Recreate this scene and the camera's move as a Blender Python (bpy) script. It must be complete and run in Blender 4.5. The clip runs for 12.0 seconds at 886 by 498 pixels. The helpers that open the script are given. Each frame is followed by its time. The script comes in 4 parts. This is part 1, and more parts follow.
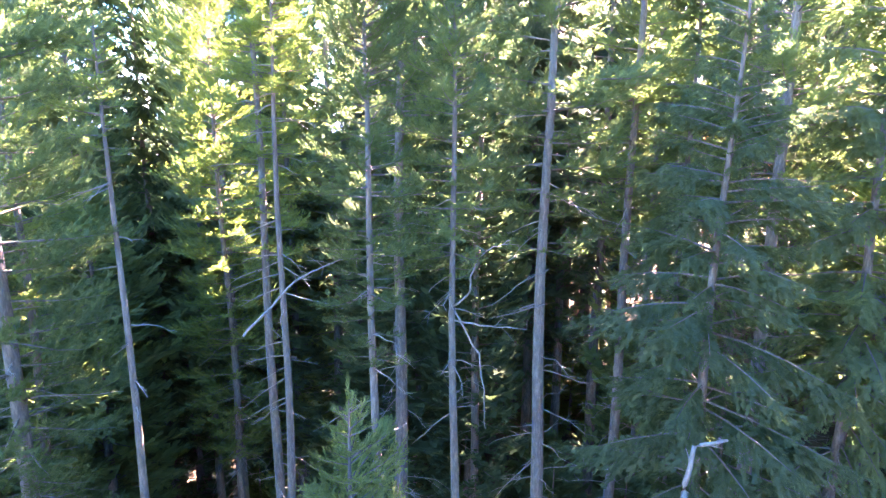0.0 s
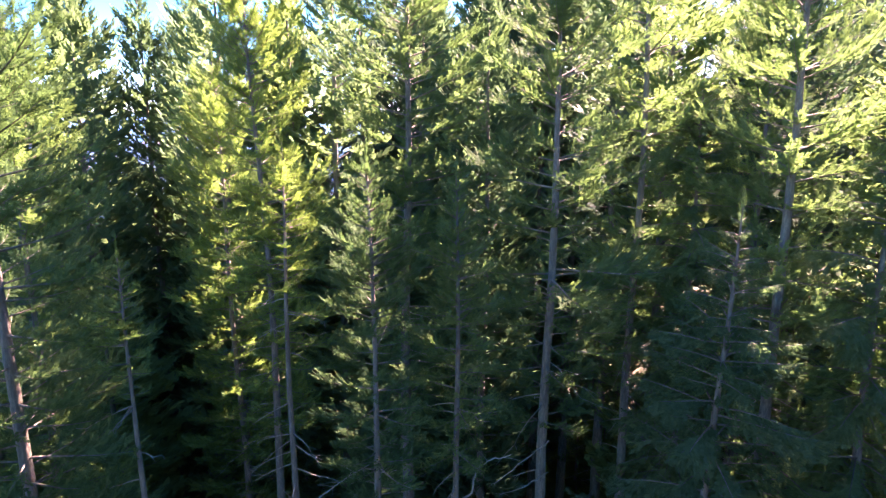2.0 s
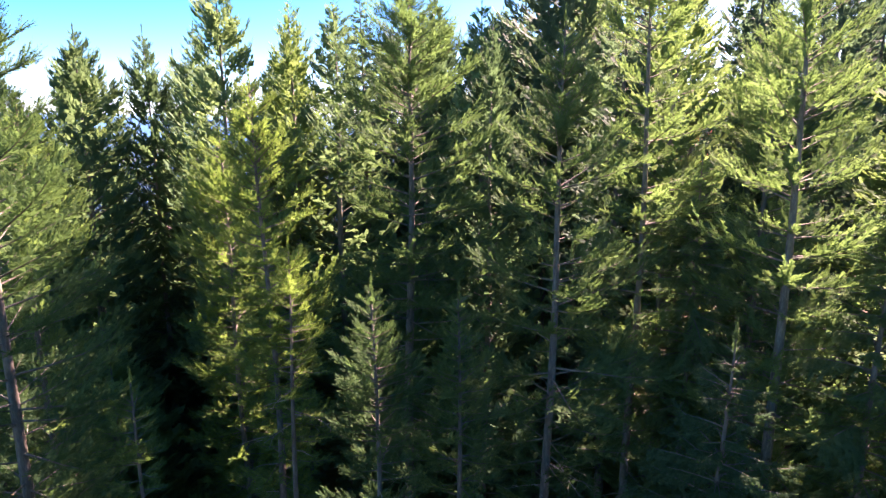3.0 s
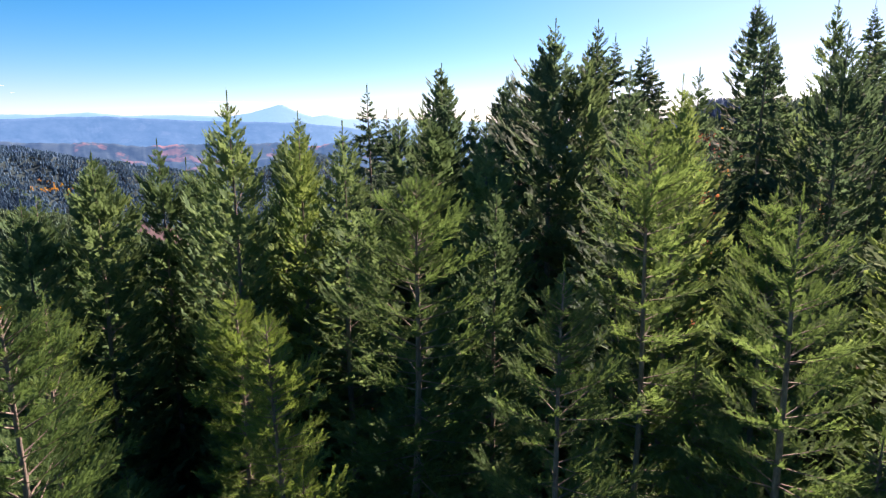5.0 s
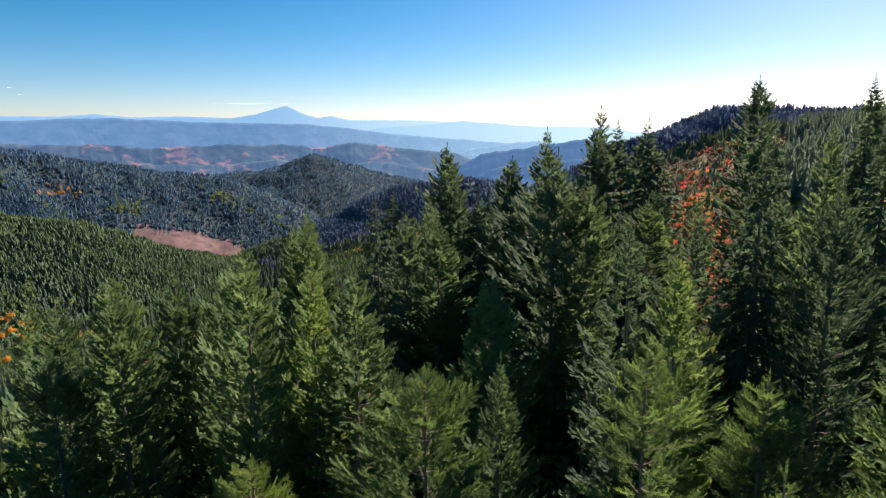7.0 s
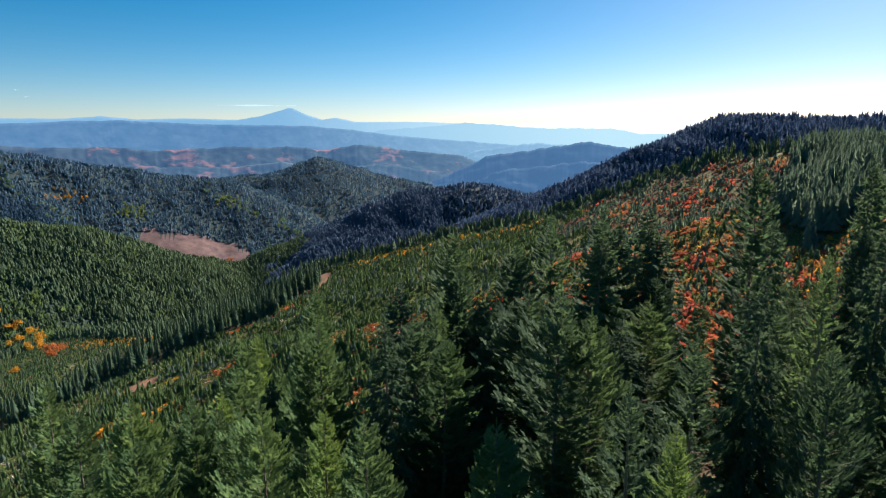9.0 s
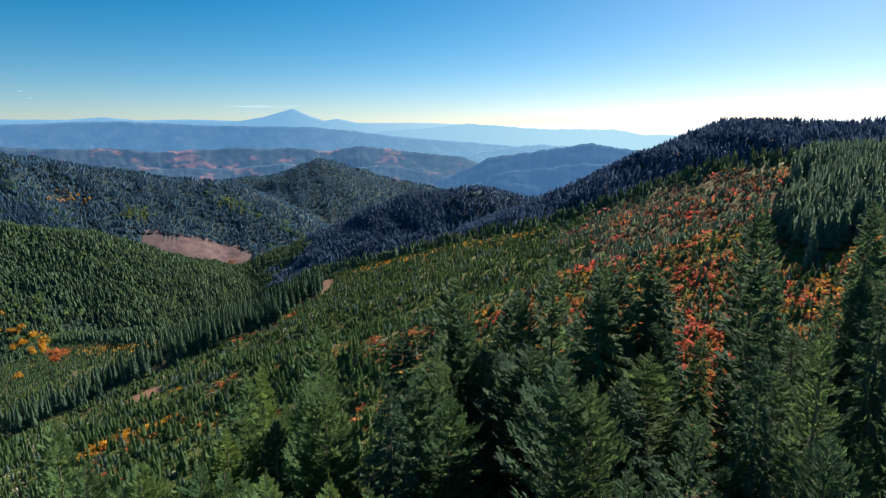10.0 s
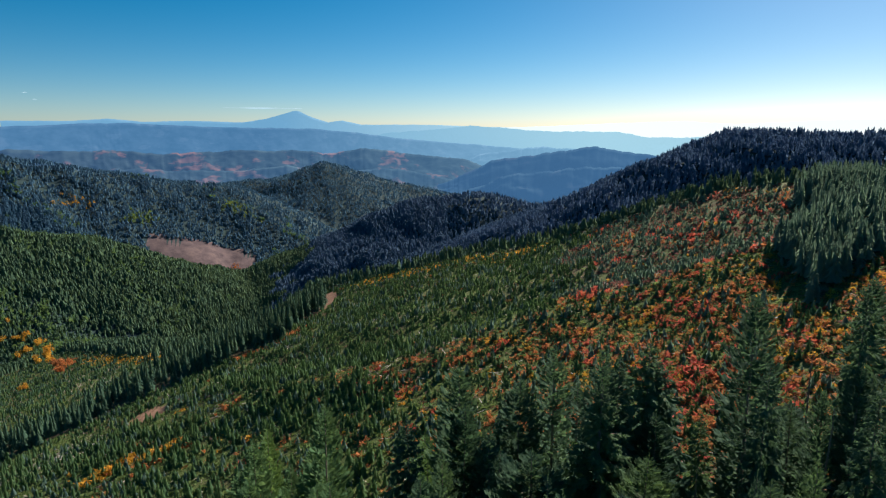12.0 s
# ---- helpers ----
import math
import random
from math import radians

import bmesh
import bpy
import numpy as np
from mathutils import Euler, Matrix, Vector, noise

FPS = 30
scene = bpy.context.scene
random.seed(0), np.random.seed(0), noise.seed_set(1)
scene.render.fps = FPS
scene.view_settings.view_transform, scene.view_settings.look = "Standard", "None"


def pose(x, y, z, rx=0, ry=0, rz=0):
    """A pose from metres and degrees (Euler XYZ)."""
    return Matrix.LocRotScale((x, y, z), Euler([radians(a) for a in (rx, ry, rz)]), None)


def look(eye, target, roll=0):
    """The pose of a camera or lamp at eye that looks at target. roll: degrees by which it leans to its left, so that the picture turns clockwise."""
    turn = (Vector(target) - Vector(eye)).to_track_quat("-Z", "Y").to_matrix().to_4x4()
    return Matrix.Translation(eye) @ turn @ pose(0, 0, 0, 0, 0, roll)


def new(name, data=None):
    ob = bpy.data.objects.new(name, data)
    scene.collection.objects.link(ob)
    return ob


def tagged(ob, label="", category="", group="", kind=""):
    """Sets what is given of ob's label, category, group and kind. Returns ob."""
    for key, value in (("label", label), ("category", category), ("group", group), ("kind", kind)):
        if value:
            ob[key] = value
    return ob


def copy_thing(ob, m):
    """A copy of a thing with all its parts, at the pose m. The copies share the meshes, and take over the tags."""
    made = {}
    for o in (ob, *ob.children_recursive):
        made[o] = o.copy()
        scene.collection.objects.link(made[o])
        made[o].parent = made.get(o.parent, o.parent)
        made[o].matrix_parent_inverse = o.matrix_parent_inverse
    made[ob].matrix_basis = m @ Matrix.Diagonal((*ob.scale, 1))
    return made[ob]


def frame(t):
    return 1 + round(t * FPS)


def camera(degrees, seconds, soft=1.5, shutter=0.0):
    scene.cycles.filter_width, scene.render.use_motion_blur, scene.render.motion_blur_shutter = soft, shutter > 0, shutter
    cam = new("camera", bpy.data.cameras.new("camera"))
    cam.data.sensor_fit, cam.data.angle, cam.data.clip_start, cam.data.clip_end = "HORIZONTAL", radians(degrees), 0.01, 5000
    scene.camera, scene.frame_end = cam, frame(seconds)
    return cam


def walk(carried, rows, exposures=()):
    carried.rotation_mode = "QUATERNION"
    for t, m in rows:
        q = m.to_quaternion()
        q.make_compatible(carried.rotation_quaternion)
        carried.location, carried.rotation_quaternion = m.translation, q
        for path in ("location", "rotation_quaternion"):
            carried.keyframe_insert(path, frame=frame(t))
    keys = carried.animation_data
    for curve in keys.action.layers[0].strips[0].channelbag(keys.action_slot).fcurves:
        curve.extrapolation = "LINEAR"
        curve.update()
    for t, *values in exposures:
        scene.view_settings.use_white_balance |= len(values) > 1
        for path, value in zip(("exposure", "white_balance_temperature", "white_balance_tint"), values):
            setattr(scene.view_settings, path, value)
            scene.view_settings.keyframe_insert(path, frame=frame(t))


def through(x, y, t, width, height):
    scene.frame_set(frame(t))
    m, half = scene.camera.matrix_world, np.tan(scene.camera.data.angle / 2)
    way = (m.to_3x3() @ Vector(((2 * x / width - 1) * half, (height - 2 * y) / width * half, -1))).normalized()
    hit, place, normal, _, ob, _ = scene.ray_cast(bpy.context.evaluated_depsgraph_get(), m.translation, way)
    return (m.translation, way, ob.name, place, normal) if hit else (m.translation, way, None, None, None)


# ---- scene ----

# ---- camera ----
EYE = 20.0  # the first eye's height over the ground below it
cam = camera(73.0, 12.0, soft=1.25)
# seconds, x, y, z over the first eye, yaw, pitch, roll
ROWS = [
    (0.0, 0.000, 0.000, 0.000, -2.504, -11.656, 0.249),
    (0.5, 0.027, 0.053, 0.908, -2.279, -11.568, 0.196),
    (1.0, 0.048, 0.105, 1.847, -2.074, -11.500, 0.154),
    (1.5, 0.065, 0.158, 2.822, -1.886, -11.448, 0.119),
    (2.0, 0.077, 0.211, 3.840, -1.714, -11.410, 0.091),
    (2.5, 0.087, 0.266, 4.904, -1.555, -11.383, 0.068),
    (3.0, 0.094, 0.322, 6.016, -1.406, -11.364, 0.048),
    (4.0, 0.100, 0.436, 8.397, -1.135, -11.343, 0.015),
    (5.0, 0.093, 0.552, 10.987, -0.888, -11.333, -0.014),
    (5.5, 0.083, 0.610, 12.359, -0.771, -11.328, -0.029),
    (6.0, 0.070, 0.666, 13.782, -0.657, -11.321, -0.044),
    (6.5, 0.052, 0.721, 15.254, -0.546, -11.313, -0.058),
    (7.0, 0.029, 0.775, 16.772, -0.436, -11.302, -0.073),
    (7.5, 0.003, 0.827, 18.334, -0.329, -11.287, -0.086),
    (8.5, -0.062, 0.930, 21.580, -0.121, -11.250, -0.108),
    (9.5, -0.135, 1.038, 24.973, 0.075, -11.203, -0.116),
    (10.0, -0.169, 1.098, 26.719, 0.167, -11.177, -0.111),
    (10.5, -0.199, 1.166, 28.496, 0.254, -11.152, -0.098),
    (11.0, -0.221, 1.245, 30.301, 0.334, -11.127, -0.075),
    (11.5, -0.230, 1.340, 32.134, 0.405, -11.106, -0.041),
    (12.0, -0.222, 1.454, 33.994, 0.467, -11.089, 0.008),
]
walk(cam, [(t, pose(x, y, EYE + z, 90 + pitch, -roll, yaw)) for t, x, y, z, yaw, pitch, roll in ROWS],
     exposures=[(0.0, 6.5, 8300, 78), (1.0, 5.4, 8300, 74), (1.5, 4.85, 8200, 70), (3.0, 3.35, 8100, 58), (5.0, 2.05, 8200, 44), (6.0, 1.8, 8400, 38), (7.5, 1.52, 8200, 30), (9.5, 1.34, 7600, 21), (12.0, 1.04, 7250, 15)])

# ---- light ----
SUN_AZ, SUN_EL = 38.0, 34.0  # degrees: to the right of straight ahead, over the horizon
world = bpy.data.worlds.new("world")
scene.world = world
world.use_nodes = True
wn = world.node_tree.nodes
sky = wn.new("ShaderNodeTexSky")
sky.sky_type, sky.sun_disc = "NISHITA", False
sky.sun_elevation, sky.sun_rotation = radians(SUN_EL), radians(SUN_AZ)
sky.altitude, sky.air_density, sky.dust_density, sky.ozone_density = 1500, 0.8, 1.1, 5.0
wn["Background"].inputs["Strength"].default_value = 0.055
clear = wn.new("ShaderNodeHueSaturation")  # clear dry autumn air
clear.inputs["Hue"].default_value, clear.inputs["Saturation"].default_value = 0.490, 1.40
world.node_tree.links.new(sky.outputs["Color"], clear.inputs["Color"])
haze = wn.new("ShaderNodeMix")  # the warm tone of autumn haze
haze.data_type, haze.blend_type, haze.inputs[0].default_value, haze.inputs[7].default_value = "RGBA", "MULTIPLY", 1.0, (1.0, 0.94, 0.87, 1)
world.node_tree.links.new(clear.outputs["Color"], haze.inputs[6])
world.node_tree.links.new(haze.outputs[2], wn["Background"].inputs["Color"])
sun_data = bpy.data.lights.new("sun", "SUN")
sun_data.energy, sun_data.angle, sun_data.color = 5.0, radians(0.53), (1.0, 0.96, 0.90)
sun = new("sun", sun_data)
to_sun = Vector((math.sin(radians(SUN_AZ)) * math.cos(radians(SUN_EL)), math.cos(radians(SUN_AZ)) * math.cos(radians(SUN_EL)), math.sin(radians(SUN_EL))))
sun.matrix_world = look(to_sun * 300, (0, 0, 0))


# ---- materials ----
def shader(name):
    m = bpy.data.materials.new(name)
    m.use_nodes = True
    n = m.node_tree.nodes
    return m, n, m.node_tree.links, n["Principled BSDF"]


def ramp(n, l, source, stops):
    r = n.new("ShaderNodeValToRGB")
    e = r.color_ramp.elements
    while len(e) < len(stops):
        e.new(0.5)
    for el, (p, c) in zip(e, stops):
        el.position, el.color = p, (*c, 1)
    l.new(source, r.inputs["Fac"])
    return r.outputs["Color"]


def noise_tex(n, l, scale, detail=4, vec=None, rough=0.6):
    t = n.new("ShaderNodeTexNoise")
    t.inputs["Scale"].default_value, t.inputs["Detail"].default_value, t.inputs["Roughness"].default_value = scale, detail, rough
    if vec is None:
        vec = n.new("ShaderNodeNewGeometry").outputs["Position"]
    l.new(vec, t.inputs["Vector"])
    return t.outputs["Fac"]


def mix(n, l, fac, a, b, mode="MIX"):
    m = n.new("ShaderNodeMix")
    m.data_type, m.blend_type = "RGBA", mode
    for sock, v in ((m.inputs[0], fac), (m.inputs[6], a), (m.inputs[7], b)):
        if hasattr(v, "is_linked"):
            l.new(v, sock)
        elif isinstance(v, tuple):
            sock.default_value = (*v, 1)
        else:
            sock.default_value = v
    return m.outputs[2]


def math_node(n, l, op, a, b=0.0):
    m = n.new("ShaderNodeMath")
    m.operation = op
    for sock, v in zip(m.inputs, (a, b)):
        if hasattr(v, "is_linked"):
            l.new(v, sock)
        else:
            sock.default_value = v
    return m.outputs[0]


def leaf_material(name, dark, mid, light, through_colour, through=0.35, lace=0.0, patch=0.6, gaps=0.455):
    """Needles or leaves: colour varies from piece to piece and in patches, and light passes through them."""
    m, n, l, p = shader(name)
    geo = n.new("ShaderNodeNewGeometry")
    rnd = geo.outputs["Random Per Island"]
    c1 = ramp(n, l, rnd, [(0.0, dark), (0.5, mid), (1.0, light)])
    ob = n.new("ShaderNodeObjectInfo").outputs["Random"]
    c2 = ramp(n, l, ob, [(0.0, (0.58, 0.66, 0.70)), (0.5, (1, 1, 1)), (1.0, (1.28, 1.18, 0.85))] if lace else [(0.0, (0.85, 0.90, 0.88)), (0.5, (1, 1, 1)), (1.0, (1.12, 1.06, 0.9))])
    c = mix(n, l, 1.0, c1, c2, "MULTIPLY")
    c = mix(n, l, math_node(n, l, "MULTIPLY", noise_tex(n, l, patch, 3), 0.5), c, dark)
    l.new(c, p.inputs["Base Color"])
    p.inputs["Roughness"].default_value = 0.75
    p.inputs["Specular IOR Level"].default_value = 0.03
    tr = n.new("ShaderNodeBsdfTranslucent")
    l.new(mix(n, l, 1.0, c2, through_colour, "MULTIPLY"), tr.inputs["Color"])
    ms = n.new("ShaderNodeMixShader")
    ms.inputs[0].default_value = through
    l.new(p.outputs[0], ms.inputs[1])
    l.new(tr.outputs[0], ms.inputs[2])
    out = ms.outputs[0]
    if lace:
        # gaps between the needles
        cut = math_node(n, l, "GREATER_THAN", noise_tex(n, l, lace, 1, None, 0.5), gaps)
        gap = n.new("ShaderNodeMixShader")
        l.new(cut, gap.inputs[0])
        l.new(n.new("ShaderNodeBsdfTransparent").outputs[0], gap.inputs[1])
        l.new(out, gap.inputs[2])
        out = gap.outputs[0]
    l.new(out, n["Material Output"].inputs["Surface"])
    return m


def bark_material(name, a, b, c):
    m, n, l, p = shader(name)
    co = n.new("ShaderNodeTexCoord").outputs["Object"]
    mp = n.new("ShaderNodeMapping")
    mp.inputs["Scale"].default_value = (9, 9, 2.2)
    l.new(co, mp.inputs["Vector"])
    f = noise_tex(n, l, 2.0, 6, mp.outputs[0], 0.7)
    g = noise_tex(n, l, 0.7, 3)
    col = ramp(n, l, f, [(0.3, a), (0.5, b), (0.68, c)])
    col = mix(n, l, math_node(n, l, "MULTIPLY", g, 0.45), col, (0.20, 0.21, 0.17))
    l.new(col, p.inputs["Base Color"])
    p.inputs["Roughness"].default_value = 0.9
    bump = n.new("ShaderNodeBump")
    bump.inputs["Strength"].default_value, bump.inputs["Distance"].default_value = 0.7, 0.03
    l.new(f, bump.inputs["Height"])
    l.new(bump.outputs[0], p.inputs["Normal"])
    return m


M_NEEDLE = leaf_material("fir_needles", (0.039, 0.082, 0.032), (0.073, 0.146, 0.057), (0.124, 0.196, 0.071), (0.224, 0.412, 0.109), 0.27, 60.0, gaps=0.45)
M_NEEDLE_COOL = leaf_material("hemlock_needles", (0.037, 0.080, 0.039), (0.067, 0.129, 0.061), (0.107, 0.170, 0.076), (0.194, 0.371, 0.109), 0.32, 60.0, gaps=0.44)
M_FOREST = leaf_material("forest_fir_needles", (0.037, 0.082, 0.046), (0.069, 0.146, 0.067), (0.118, 0.204, 0.085), (0.224, 0.391, 0.141), 0.26, 22.0, gaps=0.31)
# darker copy of the forest needles: the shade of backlit trees put into the colour
M_FOREST_BACKLIT = leaf_material("forest_backlit_needles", (0.028, 0.062, 0.046), (0.049, 0.101, 0.065), (0.082, 0.142, 0.078), (0.163, 0.309, 0.141), 0.24, 22.0, gaps=0.31)
# ridge and spur conifers: the blue lift of haze is painted into the needle colour
M_FAR = leaf_material("far_conifers_haze_tint", (0.062, 0.114, 0.200), (0.070, 0.126, 0.212), (0.084, 0.140, 0.208), (0.14, 0.24, 0.36), 0.40, patch=0.02)
M_STAND = leaf_material("half_grown_needles", (0.053, 0.103, 0.099), (0.077, 0.138, 0.122), (0.115, 0.173, 0.136), (0.213, 0.338, 0.246), 0.40, patch=0.06)
# the next two also carry haze in their colours, more of it farther off
M_VALLEY = leaf_material("valley_conifers_haze_tint", (0.050, 0.122, 0.196), (0.056, 0.134, 0.206), (0.068, 0.148, 0.198), (0.11, 0.23, 0.34), 0.42, patch=0.012)
M_HAZY = leaf_material("hill_conifers_haze_tint", (0.062, 0.148, 0.220), (0.068, 0.158, 0.230), (0.078, 0.170, 0.228), (0.13, 0.27, 0.37), 0.42, patch=0.012)
M_RUST = leaf_material("rust_brush", (0.110, 0.045, 0.045), (0.20, 0.080, 0.070), (0.31, 0.13, 0.10), (0.30, 0.13, 0.10), 0.35, patch=0.1)
M_SLOPE = leaf_material("slope_conifers", (0.044, 0.098, 0.078), (0.057, 0.118, 0.084), (0.082, 0.144, 0.080), (0.114, 0.180, 0.094), 0.32, patch=0.012)
M_YOUNG = leaf_material("young_conifers", (0.028, 0.068, 0.039), (0.048, 0.104, 0.052), (0.082, 0.145, 0.062), (0.173, 0.308, 0.108), 0.32, patch=0.05)
M_RED = leaf_material("red_leaves", (0.26, 0.044, 0.042), (0.52, 0.095, 0.075), (0.62, 0.20, 0.12), (0.66, 0.16, 0.10), 0.37, patch=0.3)
M_ORANGE = leaf_material("orange_leaves", (0.26, 0.084, 0.040), (0.42, 0.148, 0.060), (0.54, 0.25, 0.095), (0.52, 0.21, 0.085), 0.36, patch=0.3)
M_YELLOW = leaf_material("yellow_leaves", (0.34, 0.17, 0.03), (0.56, 0.30, 0.05), (0.64, 0.41, 0.08), (0.64, 0.36, 0.06), 0.35, patch=0.3)
M_BRUSH = leaf_material("green_brush", (0.050, 0.092, 0.037), (0.086, 0.139, 0.048), (0.150, 0.179, 0.071), (0.230, 0.336, 0.099), 0.38, patch=0.08)
M_DRY = leaf_material("dry_brush", (0.095, 0.062, 0.052), (0.175, 0.110, 0.088), (0.29, 0.19, 0.14), (0.27, 0.17, 0.12), 0.34, patch=0.1)
M_BARK = bark_material("grey_bark", (0.040, 0.030, 0.023), (0.100, 0.078, 0.060), (0.21, 0.170, 0.135))
M_TWIG = bark_material("dead_twigs", (0.10, 0.085, 0.07), (0.19, 0.165, 0.14), (0.31, 0.28, 0.24))
M_WOOD = bark_material("bleached_wood", (0.25, 0.22, 0.19), (0.42, 0.38, 0.33), (0.58, 0.54, 0.48))


def ground_material():
    m, n, l, p = shader("ground_cover")
    pos = n.new("ShaderNodeNewGeometry").outputs["Position"]
    fine = noise_tex(n, l, 0.9, 8, pos, 0.7)
    wide = noise_tex(n, l, 0.035, 5, pos)
    litter = ramp(n, l, fine, [(0.3, (0.040, 0.030, 0.020)), (0.5, (0.095, 0.066, 0.042)), (0.7, (0.17, 0.115, 0.075))])
    green = ramp(n, l, fine, [(0.32, (0.032, 0.054, 0.020)), (0.5, (0.066, 0.094, 0.032)), (0.68, (0.12, 0.13, 0.052))])
    c = mix(n, l, ramp(n, l, wide, [(0.28, (0, 0, 0)), (0.46, (1, 1, 1))]), litter, green)
    l.new(c, p.inputs["Base Color"])
    p.inputs["Roughness"].default_value = 0.95
    p.inputs["Specular IOR Level"].default_value = 0.08
    bump = n.new("ShaderNodeBump")
    bump.inputs["Strength"].default_value, bump.inputs["Distance"].default_value = 0.6, 0.3
    l.new(fine, bump.inputs["Height"])
    l.new(bump.outputs[0], p.inputs["Normal"])
    return m


def soil_material(name, a, b, c, scale=0.15):
    m, n, l, p = shader(name)
    f = noise_tex(n, l, scale, 8, None, 0.7)
    l.new(ramp(n, l, f, [(0.32, a), (0.5, b), (0.68, c)]), p.inputs["Base Color"])
    p.inputs["Roughness"].default_value = 0.95
    p.inputs["Specular IOR Level"].default_value = 0.08
    return m


M_GROUND = ground_material()
# far ground: blue haze and the shade between trees are put into its colour
M_VALE = soil_material("valley_ground_haze_tint", (0.018, 0.038, 0.044), (0.024, 0.046, 0.050), (0.030, 0.054, 0.050), 0.03)
M_LITTER = soil_material("forest_litter", (0.050, 0.045, 0.028), (0.095, 0.082, 0.052), (0.16, 0.13, 0.085), 0.5)
M_SOIL = soil_material("bare_soil", (0.10, 0.056, 0.036), (0.19, 0.112, 0.076), (0.28, 0.18, 0.13), 0.6)
M_CUT = soil_material("logged_soil", (0.062, 0.048, 0.054), (0.104, 0.078, 0.082), (0.165, 0.120, 0.112), 0.05)


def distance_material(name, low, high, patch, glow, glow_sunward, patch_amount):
    """Far land with haze painted on: its surface glows in the sky's colour, more so towards the sun."""
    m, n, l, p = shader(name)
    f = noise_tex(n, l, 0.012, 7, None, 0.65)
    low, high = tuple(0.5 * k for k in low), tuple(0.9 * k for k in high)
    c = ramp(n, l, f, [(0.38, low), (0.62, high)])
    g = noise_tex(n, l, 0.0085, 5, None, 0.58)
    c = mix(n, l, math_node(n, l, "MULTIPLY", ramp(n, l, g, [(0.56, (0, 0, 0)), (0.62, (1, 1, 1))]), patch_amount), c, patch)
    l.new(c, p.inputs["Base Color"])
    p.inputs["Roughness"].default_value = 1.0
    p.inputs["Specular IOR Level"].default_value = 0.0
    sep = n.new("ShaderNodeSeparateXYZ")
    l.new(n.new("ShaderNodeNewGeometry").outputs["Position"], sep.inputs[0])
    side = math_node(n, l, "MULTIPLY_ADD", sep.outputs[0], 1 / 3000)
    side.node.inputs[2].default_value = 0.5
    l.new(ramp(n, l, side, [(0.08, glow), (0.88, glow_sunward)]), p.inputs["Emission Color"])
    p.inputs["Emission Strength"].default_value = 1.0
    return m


# ---- the lie of the land ----
rng = np.random.default_rng(7)
WAVES = [(rng.uniform(-1, 1), rng.uniform(-1, 1), rng.uniform(0, 6.28)) for _ in range(9)]


def ripple(x, y, size):
    """Smooth random relief, about -1 to 1, with hummocks of that size."""
    z = 0
    for k, (a, b, c) in enumerate(WAVES):
        s = (0.6 + 0.25 * k) / size
        z = z + np.sin(a * 6 * x * s + b * 6 * y * s + c) / (1 + 0.35 * k)
    return z / 3.2


def crest_y(x):
    return 322 - 0.56 * x + 10 * np.sin(x / 31.0)


def rib_y(x):
    """Where the rib of the open slope lies."""
    return 161 + 0.4 * np.maximum(0, -20 - x) + 4 * np.sin(x / 17.0)


def near_hill(x, y):
    z = 0.325 * x - 0.045 * y
    z = np.where(x > 135, 0.325 * 135 + 0.06 * (x - 135) - 0.045 * y, z)
    over = np.maximum(0, y - crest_y(x))
    z = z - 0.62 * over * over / (over + 25)
    past = np.maximum(0, (x + 196) * 0.714 + (y - 327) * 0.70 - 12) * np.clip((-85 - x) / 50, 0, 1)
    z = z - 0.5 * past * past / (past + 20)
    # a rib across the slope with a hollow behind it, and the crest's dip and rise
    off = y - rib_y(x)
    span = np.clip((x + 100) / 40, 0, 1) * np.clip((125 - x) / 40, 0, 1)
    z = z + span * (3.6 * np.exp(-(off / 16) ** 2) - 3.2 * np.exp(-((off - 34) / 19) ** 2))
    high = np.clip((y - 190) / 75, 0, 1)
    z = z + high * (4.8 * np.exp(-((x - 114) / 24) ** 2) - 4.2 * np.exp(-((x - 42) / 30) ** 2))
    return z + 1.3 * ripple(x, y, 60) + 0.35 * ripple(y, x, 14)


RIDGES = {  # crest line (x, y, height), slope
    "mound": ([(51, 711, -72), (121, 578, -25), (171, 559, -4), (201, 549, 17), (226, 538, 42.3), (260, 533, 57.2), (305, 514, 56.8), (381, 495, 55.8), (533, 419, 46.5)], 0.52),
    "spur": ([(-230, 850, -145), (-186, 835, -117), (-130, 845, -93), (-70, 850, -67), (-20, 852, -45), (46, 850, -31), (85, 840, -41), (130, 800, -45), (150, 640, -25), (170, 500, 5)], 0.45),
    "left_hill": ([(-1500, 900, 26), (-900, 1205, 1), (-851, 1237, -14), (-776, 1285, -21), (-693, 1332, -38), (-600, 1376, -61), (-521, 1408, -68)], 0.56),
    "mid_hill": ([(-660, 1783, -98), (-583, 1810, -82), (-472, 1842, -70), (-380, 1863, -40), (-270, 1882, -73), (-130, 1897, -110), (13, 1901, -142), (200, 1900, -184)], 0.40),
    "left_spur": ([(-900, 420, 5), (-485, 638, -58), (-434, 673, -66), (-370, 711, -95), (-314, 725, -123), (-283, 737, -147), (-255, 750, -174)], 0.5),
}
RIDGES = {k: (np.array(p, float), s) for k, (p, s) in RIDGES.items()}
FLOOR = -275.0


def ridge_height(x, y, line, slope):
    best = np.full(np.shape(x), -1e9)
    for a, b in zip(line, line[1:]):
        d = b - a
        u = np.clip(((x - a[0]) * d[0] + (y - a[1]) * d[1]) / (d[0] ** 2 + d[1] ** 2), 0, 1)
        far = np.hypot(x - a[0] - u * d[0], y - a[1] - u * d[1])
        best = np.maximum(best, a[2] + u * d[2] - slope * far * far / (far + 30))
    return best


